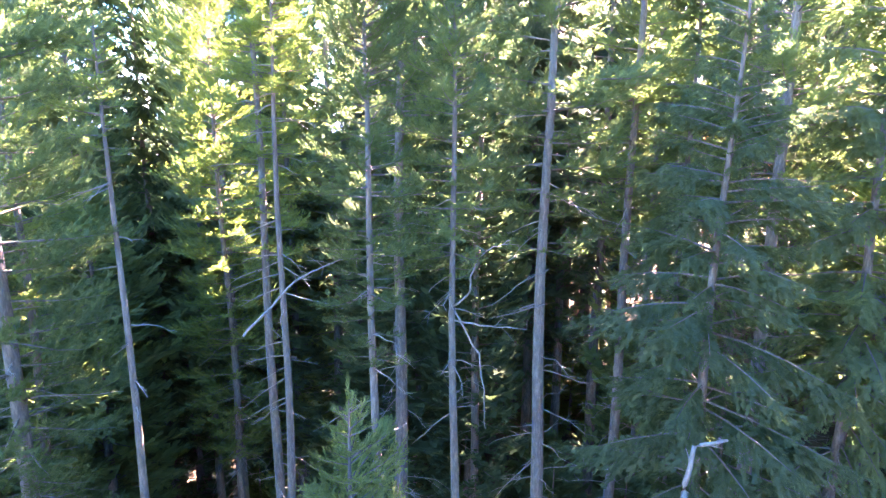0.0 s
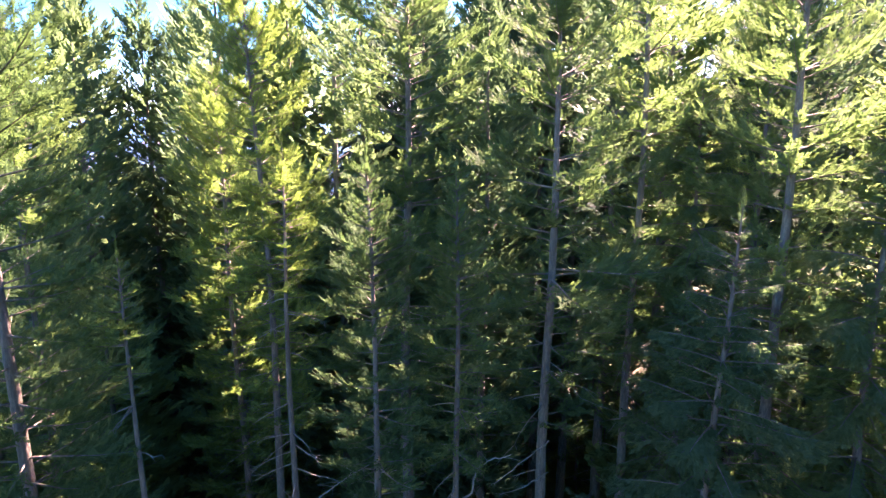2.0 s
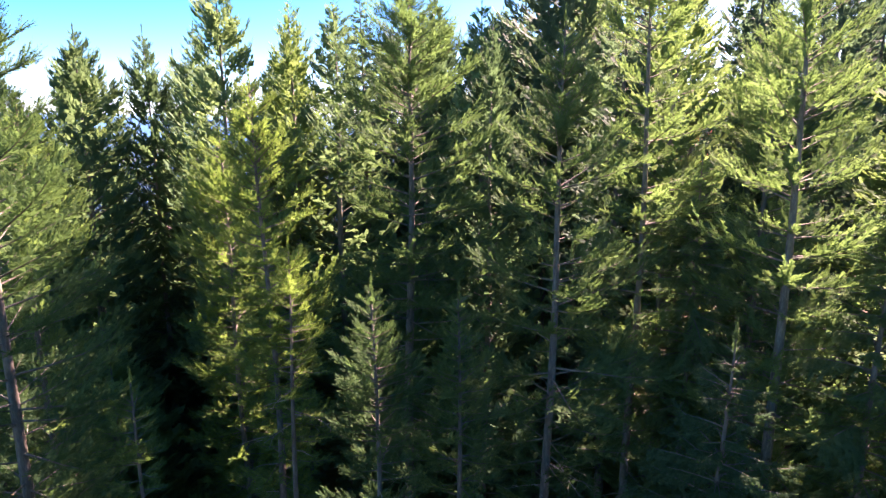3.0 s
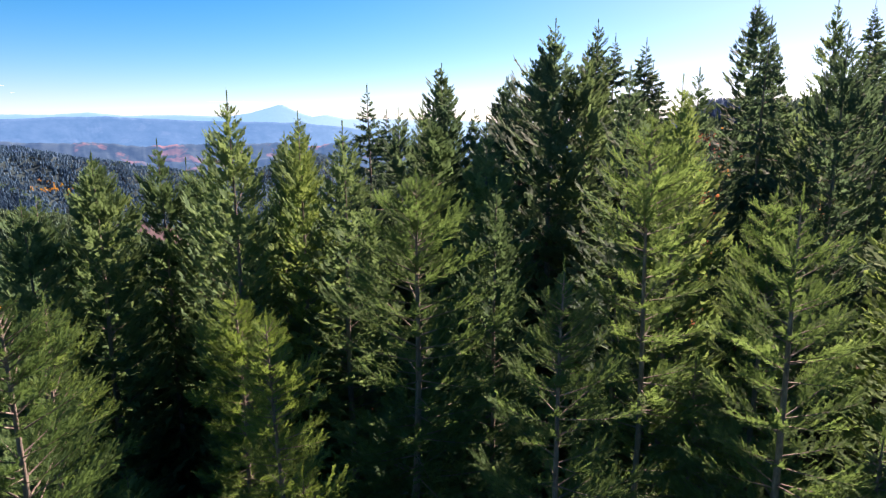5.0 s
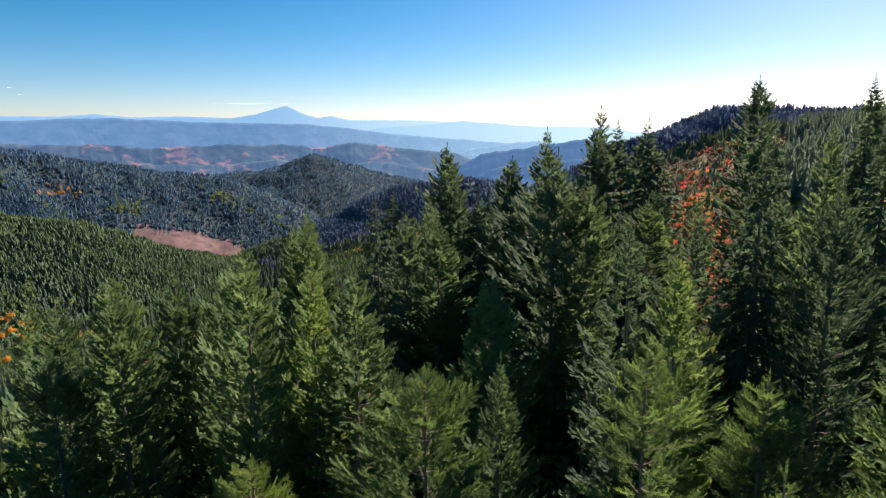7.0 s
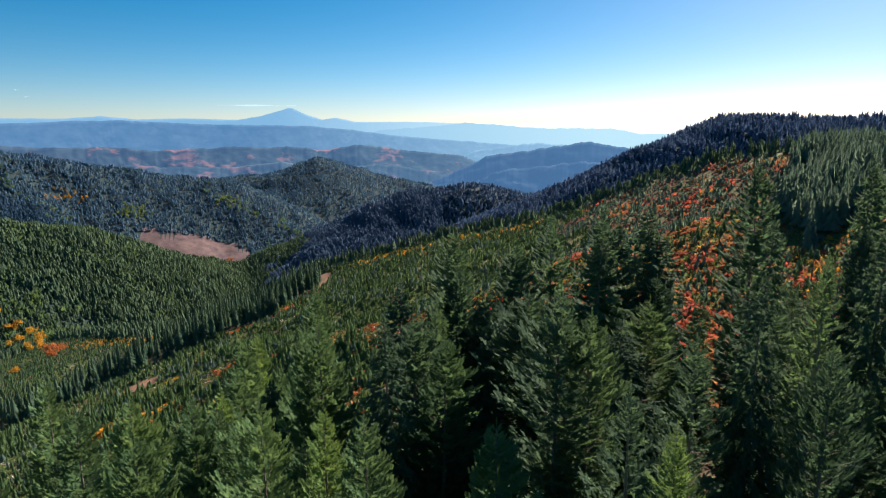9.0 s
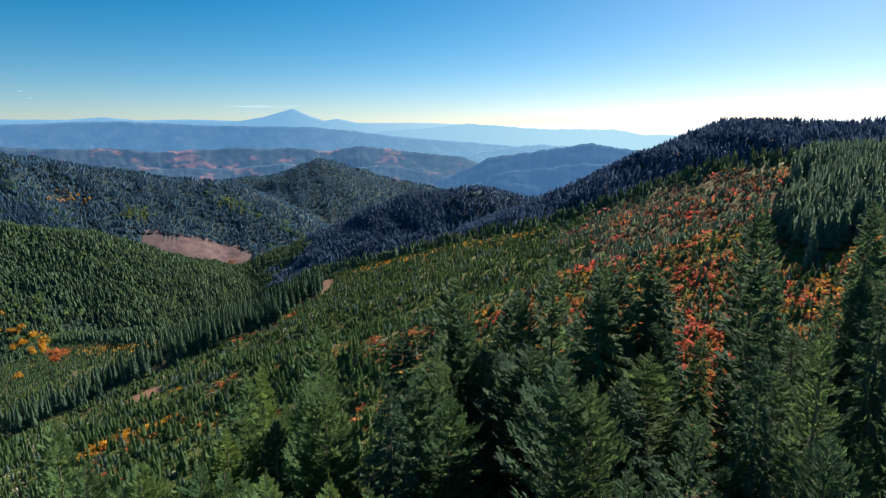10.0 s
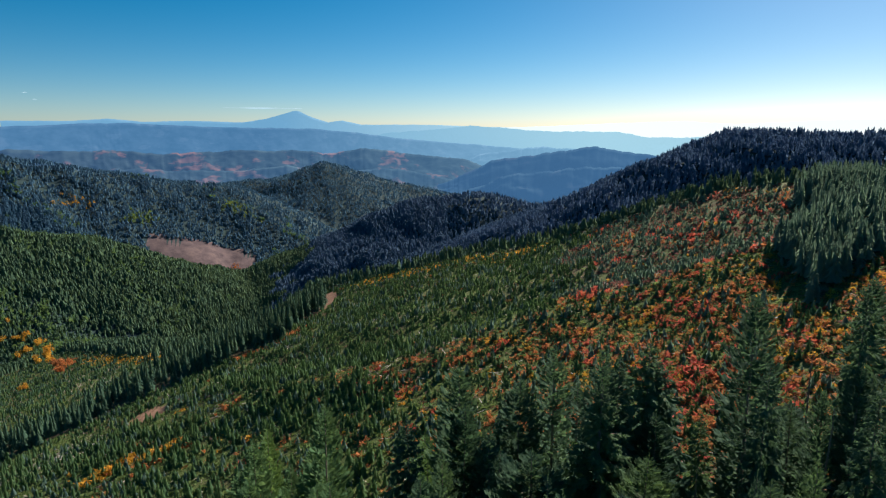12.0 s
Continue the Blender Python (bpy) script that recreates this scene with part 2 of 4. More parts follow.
def ground_z(x, y):
    x, y = np.asarray(x, float), np.asarray(y, float)
    z = near_hill(x, y)
    z = np.where(y < -30, z * 0 + near_hill(x, -30 + 0 * y) - 0.1 * (y + 30), z)
    bumps, gullies = ripple(x, y, 260), ripple(x + y, y - 0.5 * x, 95)
    for line, slope in RIDGES.values():
        h = ridge_height(x, y, line, slope) + 10 * bumps + 6 * gullies
        z = np.maximum(z, h) + 4 * np.exp(-np.abs(z - h) / 6)
    low = FLOOR + 14 * bumps
    return np.maximum(z, low) + 4 * np.exp(-np.abs(z - low) / 8)


# ---- meshes ----
def mesh_of(name, verts, tris, mats, smooth=False):
    verts, tris = np.asarray(verts, np.float32), np.asarray(tris, np.int32)
    me = bpy.data.meshes.new(name)
    me.vertices.add(len(verts))
    me.vertices.foreach_set("co", verts.ravel())
    me.loops.add(tris.size)
    me.loops.foreach_set("vertex_index", tris.ravel())
    me.polygons.add(len(tris))
    me.polygons.foreach_set("loop_start", np.arange(0, tris.size, 3, dtype=np.int32))
    if smooth:
        me.polygons.foreach_set("use_smooth", np.ones(len(tris), bool))
    me.update(calc_edges=True)
    for m in mats:
        me.materials.append(m)
    return me


def grid_tris(rows, cols, wrap=False):
    i, j = np.meshgrid(np.arange(rows - 1), np.arange(cols if wrap else cols - 1), indexing="ij")
    k = (j + 1) % cols
    a, b, c, d = i * cols + j, i * cols + k, (i + 1) * cols + k, (i + 1) * cols + j
    return np.concatenate([np.stack([a, b, c], -1).reshape(-1, 3), np.stack([a, c, d], -1).reshape(-1, 3)])


def part(name, me, parent, label=""):
    ob = new(name, me)
    ob.parent = parent
    return tagged(ob, label=label)


def joined(pieces):
    vs, ts, n = [], [], 0
    for v, t in pieces:
        vs.append(v)
        ts.append(t + n)
        n += len(v)
    return np.concatenate(vs), np.concatenate(ts)


def spots(n, x0, x1, y0, y1, keep):
    p = np.stack([rng.uniform(x0, x1, n), rng.uniform(y0, y1, n)], -1)
    return p[keep(p[:, 0], p[:, 1])]


def in_view(x, y):
    return (np.abs(np.arctan2(x, y)) < radians(52))


def strip_d(x, y):
    return -0.54 * (x + 62) + 0.84 * (y - 256)


def band(x, y):
    """The stand of half-grown trees that runs up the hill on the sunny side."""
    return (y > 118 + 0.58 * (x - 67)) & (x > 67 + (y - 118) * 0.62 + 5 * np.sin(y / 9)) & (y < crest_y(x) + 10)


def strip(x, y):
    """The row of dark trees along the lower edge of the clearing."""
    d = strip_d(x, y)
    return (d > 0) & (d < 28 + 20 * np.clip((x + 160) / 60, 0, 1)) & (x < -68 + 6 * np.sin(y / 11)) & (x > -175)


def track(x, y):
    """Bare dirt of the logging road where it shows."""
    road = (np.abs(x + 69 - 5 * np.sin((y - 285) / 14)) < 4.8) & (y > 280) & (y < 336)
    landing = ((x + 104) / 6.5) ** 2 + ((y - 195) / 6.5) ** 2 < 1 + 0.5 * np.sin(x) * np.sin(y / 2)
    return road | landing


def lower_cut(x, y):
    """The young planting on the spur below the dark row of trees."""
    e = (x + 196) * 0.714 + (y - 327) * 0.70 - 12
    return ((strip_d(x, y) >= 28 + 20 * np.clip((x + 160) / 60, 0, 1)) | (x <= -175) & (strip_d(x, y) > 0)) & (e < 0) & (x < -95) & (x > -330) & (y > 150)


def clearing(x, y):
    d = strip_d(x, y)
    return (y > 66 + 4 * np.sin(x / 9)) & (y < crest_y(x) - 2) & ((d < 0) | (x > -72)) & ~band(x, y) & ~track(x, y) & (x > -170) & (x < 230)


VALLEY_CUT = [(-588, 1118), (-550, 1141), (-496, 1168), (-453, 1199), (-390, 1196), (-382, 1130), (-390, 1060), (-440, 1030), (-520, 1060)]


def valley_cut(x, y):
    """The logged patch across the valley."""
    inside = np.zeros(np.shape(x), bool)
    x, y = x + 4 * np.sin(y / 9), y + 4 * np.sin(x / 11)
    for (ax, ay), (bx, by) in zip(VALLEY_CUT, VALLEY_CUT[1:] + VALLEY_CUT[:1]):
        inside ^= ((ay > y) != (by > y)) & (x < (bx - ax) * (y - ay) / (by - ay) + ax)
    return inside


def roadside(x, y):
    return (np.abs(x + 71 - 5 * np.sin((y - 285) / 14)) < 9) & (y > 270) & (y < 338)


def woods(x, y):
    return in_view(x, y) & (y > 62) & ~clearing(x, y) & ~lower_cut(x, y) & ~strip(x, y) & ~track(x, y) & ~roadside(x, y) & ~band(x, y) & ~valley_cut(x, y)


# ---- ground ----
radii = np.concatenate([[0.0], np.geomspace(3, 4900, 260)])
angles = np.concatenate([np.linspace(-50, 50, 300), np.linspace(52, 308, 70)])
ra, aa = np.meshgrid(radii, np.radians(angles), indexing="ij")
gx, gy = ra * np.sin(aa), ra * np.cos(aa)
gz = ground_z(gx, gy)
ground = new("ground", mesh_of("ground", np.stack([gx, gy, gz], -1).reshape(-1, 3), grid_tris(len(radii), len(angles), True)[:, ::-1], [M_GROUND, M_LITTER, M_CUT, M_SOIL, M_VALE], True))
bm = bmesh.new()
bm.from_mesh(ground.data)
bmesh.ops.remove_doubles(bm, verts=[v for v in bm.verts if math.hypot(v.co.x, v.co.y) < 1], dist=0.001)
bm.to_mesh(ground.data)
bm.free()
spot = np.empty(len(ground.data.vertices) * 3, np.float32)
ground.data.vertices.foreach_get("co", spot)
fx, fy = spot[0::3], spot[1::3]
tri = np.empty(len(ground.data.polygons) * 3, np.int32)
ground.data.loops.foreach_get("vertex_index", tri)
tri = tri.reshape(-1, 3)
cx, cy = fx[tri].mean(1), fy[tri].mean(1)
slot = np.full(len(tri), 1)
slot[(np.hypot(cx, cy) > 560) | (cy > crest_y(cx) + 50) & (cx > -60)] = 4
slot[clearing(cx, cy) | lower_cut(cx, cy)] = 0
slot[valley_cut(cx, cy)] = 2
slot[track(cx, cy)] = 3
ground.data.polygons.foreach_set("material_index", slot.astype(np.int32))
tagged(ground, "wooded hills and valleys with litter, dry grass and brush", "ground", kind="structure")


# ---- far ranges ----
def far_range(name, crest, foot, depth, material, label, rough=6.0, sink=True):
    """A range of hills: a wandering crest and a front that falls with spurs and gullies towards the valley."""
    crest = np.array(crest, float)
    s = np.linspace(0, 1, 320)
    key = np.linspace(0, 1, len(crest))
    x, y, z = (np.interp(s, key, crest[:, k]) for k in range(3))
    kernel = np.array([0.25, 0.5, 0.25])
    z = np.convolve(np.pad(z, 1, "edge"), kernel, "valid")
    z = z + rough * 0.5 * ripple(x, 0 * x, 120) + rough * 0.3 * ripple(x, 0 * x + 40, 32) + rough * 0.12 * ripple(x, 0 * x + 90, 9)
    ends = np.clip(np.minimum(s, 1 - s) / 0.10, 0, 1)
    z = foot + (z - foot) * (0.15 + 0.85 * ends * ends * (3 - 2 * ends)) if sink else z
    wide = 0.15 * float(np.hypot(x, y).mean())
    rows = []
    for v in np.concatenate([[-1.0, -0.4], np.linspace(0, 1, 26)]):
        away = 1 - abs(v) * depth / np.hypot(x, y) if v >= 0 else 1 + abs(v) * depth * 0.12 / np.hypot(x, y)
        drop = abs(v) ** 0.9
        h = z + (foot - z) * drop + (rough * 1.1 * ripple(x, y + 420 * v, 210) + rough * 0.5 * ripple(x + 3 * y, y + 700 * v, 90)) * math.sin(math.pi * min(1, abs(v) * 1.0))
        if v > 0:  # spurs and gullies run down the front
            h = h + rough * 2.6 * (0.5 - np.abs(ripple(x + 200 * v * np.sin(x / 400), y + 500 * v, wide)) - 0.4 * np.abs(ripple(x - 300 * v, y + 300 * v, 0.45 * wide))) * math.sin(math.pi * v) ** 0.7
        rows.append(np.stack([x * away, y * away, h], -1))
    v = np.concatenate(rows)
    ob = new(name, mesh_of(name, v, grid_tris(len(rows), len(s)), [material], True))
    return tagged(ob, label, "mountain range", kind="structure")


# the last two colours are the painted haze, as emission away from and towards the sun
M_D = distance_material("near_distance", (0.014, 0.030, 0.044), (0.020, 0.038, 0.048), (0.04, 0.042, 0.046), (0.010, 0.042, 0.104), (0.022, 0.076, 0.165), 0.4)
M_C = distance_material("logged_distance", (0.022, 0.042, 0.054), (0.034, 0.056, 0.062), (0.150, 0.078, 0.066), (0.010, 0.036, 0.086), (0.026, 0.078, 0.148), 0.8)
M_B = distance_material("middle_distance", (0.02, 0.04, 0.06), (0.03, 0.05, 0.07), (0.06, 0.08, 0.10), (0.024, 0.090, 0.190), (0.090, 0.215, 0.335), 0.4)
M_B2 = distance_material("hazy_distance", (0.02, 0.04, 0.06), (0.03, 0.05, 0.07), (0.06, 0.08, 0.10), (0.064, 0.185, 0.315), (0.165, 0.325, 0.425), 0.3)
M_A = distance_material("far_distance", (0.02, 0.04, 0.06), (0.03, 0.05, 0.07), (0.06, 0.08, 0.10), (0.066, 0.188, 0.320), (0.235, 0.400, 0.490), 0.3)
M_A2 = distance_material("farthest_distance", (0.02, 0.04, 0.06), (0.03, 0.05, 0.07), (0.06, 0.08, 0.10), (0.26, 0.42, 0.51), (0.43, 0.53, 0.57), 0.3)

VOLCANO = [(-2876, 3907, 122), (-2541, 4133, 126), (-2365, 4236, 144), (-2181, 4334, 122), (-1876, 4474, 132), (-1545, 4599, 122), (-1388, 4649, 148), (-1246, 4689, 191),
           (-1175, 4708, 211), (-1150, 4713, 209), (-1082, 4729, 175), (-937, 4760, 124), (-830, 4780, 142), (-679, 4804, 108), (-147, 4849, 108), (478, 4828, 86)]
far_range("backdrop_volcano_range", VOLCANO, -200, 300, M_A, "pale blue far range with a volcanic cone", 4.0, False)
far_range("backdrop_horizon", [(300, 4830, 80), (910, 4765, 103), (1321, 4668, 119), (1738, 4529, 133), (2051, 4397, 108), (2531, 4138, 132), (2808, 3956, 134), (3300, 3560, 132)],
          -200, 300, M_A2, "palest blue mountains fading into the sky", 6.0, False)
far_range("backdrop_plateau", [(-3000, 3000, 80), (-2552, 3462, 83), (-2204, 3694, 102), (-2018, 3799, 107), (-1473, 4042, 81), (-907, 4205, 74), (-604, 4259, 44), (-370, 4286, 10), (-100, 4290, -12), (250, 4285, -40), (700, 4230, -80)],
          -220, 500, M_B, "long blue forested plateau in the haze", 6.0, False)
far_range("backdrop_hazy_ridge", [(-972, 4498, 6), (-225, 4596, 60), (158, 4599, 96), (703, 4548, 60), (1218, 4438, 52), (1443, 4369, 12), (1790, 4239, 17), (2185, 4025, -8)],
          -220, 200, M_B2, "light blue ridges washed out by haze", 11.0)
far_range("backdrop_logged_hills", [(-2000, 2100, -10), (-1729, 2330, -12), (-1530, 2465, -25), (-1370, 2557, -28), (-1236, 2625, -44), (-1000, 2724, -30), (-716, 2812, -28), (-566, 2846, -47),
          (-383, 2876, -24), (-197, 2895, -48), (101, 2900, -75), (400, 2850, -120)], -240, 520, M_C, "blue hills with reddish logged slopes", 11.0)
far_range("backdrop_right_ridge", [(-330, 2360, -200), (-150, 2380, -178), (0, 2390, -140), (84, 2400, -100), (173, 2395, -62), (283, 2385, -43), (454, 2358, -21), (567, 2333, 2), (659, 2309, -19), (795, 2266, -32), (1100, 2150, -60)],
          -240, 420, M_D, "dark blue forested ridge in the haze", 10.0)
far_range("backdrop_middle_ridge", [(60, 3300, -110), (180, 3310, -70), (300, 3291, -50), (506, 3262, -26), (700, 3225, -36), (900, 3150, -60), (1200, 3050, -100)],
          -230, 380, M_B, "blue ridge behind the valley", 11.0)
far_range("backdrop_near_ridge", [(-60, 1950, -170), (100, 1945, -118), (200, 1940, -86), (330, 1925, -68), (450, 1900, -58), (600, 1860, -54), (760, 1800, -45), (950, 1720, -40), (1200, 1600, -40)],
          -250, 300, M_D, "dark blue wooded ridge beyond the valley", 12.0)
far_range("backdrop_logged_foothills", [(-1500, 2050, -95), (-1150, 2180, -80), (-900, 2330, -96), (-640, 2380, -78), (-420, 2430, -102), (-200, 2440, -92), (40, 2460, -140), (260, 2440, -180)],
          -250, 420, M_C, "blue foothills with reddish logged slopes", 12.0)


# ---- wisps of cloud over the far range ----
def cloud(name, azimuth, elevation, length, height, label):
    """A thin streak of cloud: a ragged lens of vapour."""
    gen = np.random.default_rng(int(azimuth * 10) % 97)
    d = 4860
    u = np.linspace(-1, 1, 40)
    half = np.sqrt(np.clip(1 - u * u, 0, 1)) * (0.6 + 0.4 * np.sin(5 * u + azimuth)) * height
    rows = []
    for a in np.linspace(0, 2 * math.pi, 8, endpoint=False):
        rows.append(np.stack([u * length, 3 * half * math.cos(a), half * math.sin(a) + 0.15 * height * np.sin(7 * u)], -1))
    v = np.stack(rows, 1).reshape(-1, 3)
    ob = new(name, mesh_of(name, v, grid_tris(40, 8, True), [M_CLOUD], True))
    az = radians(azimuth)
    ob.matrix_world = pose(d * math.sin(az), d * math.cos(az), EYE + 34 + d * math.tan(radians(elevation)), 0, 0, -azimuth)
    return tagged(ob, label, "cloud", kind="structure")


# the clouds' brightness is likewise emission from their own surface
M_CLOUD = distance_material("cloud_vapour", (0.15, 0.15, 0.15), (0.2, 0.2, 0.2), (0.2, 0.2, 0.2), (0.22, 0.36, 0.45), (0.4, 0.5, 0.5), 0.0)
cloud("backdrop_cloud", -16.8, 2.06, 290, 5, "thin pale streak of cloud beside the volcano")
cloud("backdrop_cloud", -34.6, 2.95, 13, 2.6, "tiny white puff of cloud")
cloud("backdrop_cloud", -34.0, 2.45, 12, 2.0, "tiny white puff of cloud")


# ---- conifers ----
def twig(length, segs, gen, up=0.0, slim=0.44):
    """A flat spray along +x: pairs of narrow needle blades that splay out from its stem."""
    v, t = [], []
    step = length / segs
    for k in range(segs):
        x0 = k * step
        w = slim * length * (1 - 0.62 * k / segs) * gen.uniform(0.7, 1.25)
        for side in (1, -1):
            tip = (x0 + 0.9 * w * gen.uniform(0.7, 1.2) + 0.3 * step, side * w * gen.uniform(0.5, 0.9), gen.uniform(-0.10, 0.12) * length)
            b = len(v)
            v += [(x0, 0, 0), (x0 + step * 1.15, 0, gen.uniform(-0.02, 0.03) * length), tip]
            t.append((b, b + 1, b + 2))
    b = len(v)
    v += [(0.7 * length, 0.05 * length, 0), (0.7 * length, -0.05 * length, 0), (length * 1.12, 0, gen.uniform(-0.03, 0.06) * length)]
    t.append((b, b + 1, b + 2))
    v = np.array(v)
    v[:, 2] += up * v[:, 0] ** 2 / length
    return v, np.array(t)


def turn_z(v, a):
    c, s = math.cos(a), math.sin(a)
    return np.stack([c * v[:, 0] - s * v[:, 1], s * v[:, 0] + c * v[:, 1], v[:, 2]], -1)


def limb_foliage(nodes, segs, gen, hang=0.0, slim=0.4, around=3, bare=0.20, twigs=0.36):
    """The needles of one limb of length 1 along +x: a plume of twigs on its sides and top that shorten to its tip."""
    out = []
    bare = bare if not hang else 0.5 * bare
    for k in range(nodes):
        s = bare + (0.98 - bare) * (k + gen.uniform(0, 0.8)) / nodes
        size = (twigs * (1 - s) ** 0.6 + 0.11) * gen.uniform(0.7, 1.25) * min(1, 0.5 + 1.6 * (s - bare))
        for j in range(around):
            if gen.random() < 0.08:
                continue
            v, t = twig(size, segs, gen, gen.uniform(-0.2, 0.25), slim * (0.85 if hang else 1))
            ahead = gen.uniform(0.55, 1.05)
            side = gen.uniform(-0.30, 0.35) if j < 2 else gen.uniform(0.5, 1.5)
            if hang:
                side = -hang * gen.uniform(0.7, 1.4)
            ex = np.array([math.cos(ahead), (-1) ** j * math.sin(ahead) * math.cos(side), math.sin(ahead) * math.sin(side)])
            ey = np.cross((0.0, 0.0, 1.0), ex)
            ey /= np.linalg.norm(ey) + 1e-9
            ez = np.cross(ex, ey)
            roll = gen.uniform(-0.6, 0.6)
            ey, ez = ey * math.cos(roll) + ez * math.sin(roll), ez * math.cos(roll) - ey * math.sin(roll)
            out.append((v @ np.stack([ex, ey, ez]) + (s, 0, 0), t))
    v, t = twig(0.22, segs, gen, 0.1)
    out.append((v + (0.88, 0, 0), t))
    return joined(out)


def tube(points, radii, sides):
    points = np.asarray(points, float)
    a = np.arange(sides) * 2 * math.pi / sides
    d = np.gradient(points, axis=0)
    d /= np.linalg.norm(d, axis=1)[:, None] + 1e-9
    ref = np.where(np.abs(d[:, 2:3]) > 0.8, (1.0, 0, 0), (0, 0, 1.0))
    e1 = np.cross(d, ref)
    e1 /= np.linalg.norm(e1, axis=1)[:, None] + 1e-9
    e2 = np.cross(d, e1)
    ring = points[:, None] + np.asarray(radii)[:, None, None] * (np.cos(a)[None, :, None] * e1[:, None] + np.sin(a)[None, :, None] * e2[:, None])
    return ring.reshape(-1, 3), grid_tris(len(points), sides, True)


SPRAYS = {}
for detail, (nodes, segs, around) in {"near": (12, 5, 3), "mid": (8, 2, 2), "far": (6, 1, 2)}.items():
    for hang in (0.0, 0.9):
        gen = np.random.default_rng(nodes * 10 + int(hang * 10))
        SPRAYS[detail, hang] = [limb_foliage(nodes + (3 if hang else 0), segs, gen, hang, {"near": 0.27, "mid": 0.50, "far": 0.62}[detail], around, *((0.20, 0.36) if detail == "near" else (0.30, 0.36))) for _ in range(8)]


def build_conifer(seed, height, spread, crown_from, detail, hang=0.0, sparse=0.0, thick=1.0, dead=26, bulge=0.8):
    """Meshes of a conifer that stands at the origin: trunk, limbs, needles and bare dead limbs under the crown."""
    gen = np.random.default_rng(seed)
    r0 = (0.0085 * height + 0.03) * thick
    hs = np.linspace(-0.6, height, 16)
    wob = 0.012 * height
    ph = gen.uniform(0, 6.28, 4)
    f = np.clip(hs / height, 0, 1)
    cx = wob * (np.sin(3 * f + ph[0]) - math.sin(ph[0])) * 0.6 + 0.12 * wob * np.sin(17 * f + ph[2])
    cx -= f * cx[-1]
    cy = wob * (np.sin(3 * f + ph[1]) - math.sin(ph[1])) * 0.6 + 0.12 * wob * np.sin(15 * f + ph[3])
    cy -= f * cy[-1]
    rad = r0 * (1 - f) ** 0.8 + 0.012
    rad[0] *= 1.5
    sides = {"near": 12, "mid": 8, "far": 5}[detail]
    trunk = tube(np.stack([cx, cy, hs], -1), rad, sides)

    def axis(h):
        return np.array([np.interp(h, hs, cx), np.interp(h, hs, cy), h])

    base = crown_from * height
    crown_len = height - base
    needles, wood = [], []
    kinds = SPRAYS[detail, hang]
    gap = {"near": 0.56, "mid": 0.48, "far": 0.46}[detail] * (1 + 0.7 * sparse) * min(1, 0.42 + 0.3 * spread)
    lop, lop_a = gen.uniform(0.03, 0.16), gen.uniform(0, 6.28)
    h, turn = base, gen.uniform(0, 6.28)
    while h < height - 0.18:
        # a whorl of limbs, and now and then a weak one
        u = (h - base) / crown_len
        reach = (0.18 + spread * (1 - math.exp(-((height - h) * bulge / spread) ** 1.2))) * min(1, 0.6 + 2.4 * u) * gen.uniform(0.84, 1.10)
        ring = int(gen.integers(4, 8)) if detail == "near" else int(gen.integers(5, 8))
        turn += gen.uniform(0.4, 1.2)
        for j in range(ring):
            a = turn + 6.283 * j / ring + gen.uniform(-0.35, 0.35)
            long = reach * (gen.uniform(0.62, 1.16) if detail == "near" else gen.uniform(0.70, 1.10)) * (1 + lop * math.cos(a - lop_a))
            if gen.random() < 0.12 + 0.25 * sparse:
                long *= 0.55
            size = max(long, 0.22)
            rise = 0.02 + 0.70 * u ** 1.8 + gen.uniform(-0.10, 0.10) - (0.22 if hang else 0)
            sag = (0.32 if hang else 0.22) * (1 - 0.8 * u) + gen.uniform(0, 0.10)
            curl = (0.04 if hang else 0.30) * (1 - 0.5 * u) + gen.uniform(-0.05, 0.08)
            at = axis(min(h + gen.uniform(-0.3, 0.3) * gap, height - 0.1))
            v, t = kinds[int(gen.integers(8))]
            fat = 1.10 if size < 0.6 else 1.05 if size < 1.2 else 0.95 if size < 2.2 else 0.82
            x, y, z = v[:, 0] * size, v[:, 1] * size * fat, v[:, 2] * size * fat
            q = v[:, 0]
            z = z + size * (rise * q - sag * q ** 2 + curl * q ** 3)
            needles.append((turn_z(np.stack([x, y, z], -1), a) + at, t))
            if detail == "near" or (detail == "mid" and size > 1.6 and j % 2):
                q = np.linspace(0, 0.92, 4)
                pts = turn_z(np.stack([q * size, 0 * q, size * (rise * q - sag * q ** 2 + curl * q ** 3)], -1), a) + at
                wood.append(tube(pts, np.linspace(0.010 + 0.009 * size, 0.005, 4), 3))
        h += gap * gen.uniform(0.75, 1.25) * (1 - 0.30 * u) * (0.55 if height - h < 3.0 else 1)
    # the leader
    v, t = kinds[0]
    for a in (0, 2.1, 4.2):
        vv = turn_z(np.stack([v[:, 2] * 0.2, v[:, 1] * 0.13, v[:, 0] * 0.7], -1), a)
        needles.append((vv + axis(height - 0.4), t))
    bare = []
    for k in range(dead if detail != "far" else 0):
        h = gen.uniform(0.18 * height, base + 0.30 * crown_len)
        a = gen.uniform(0, 6.28)
        size = gen.uniform(0.4, 1.0) * min(2.4, 0.5 * spread + 0.6)
        dr = gen.uniform(-0.35, 0.15)
        q = np.linspace(0, 1, 5) * size
        kink = gen.uniform(-0.12, 0.12, 5) * size * np.linspace(0, 1, 5)
        pts = turn_z(np.stack([q, kink, dr * q - 0.18 * q * q / size + 0.4 * kink], -1), a) + axis(h)
        bough = [tube(pts, np.linspace(0.020, 0.005, 5), 3)]
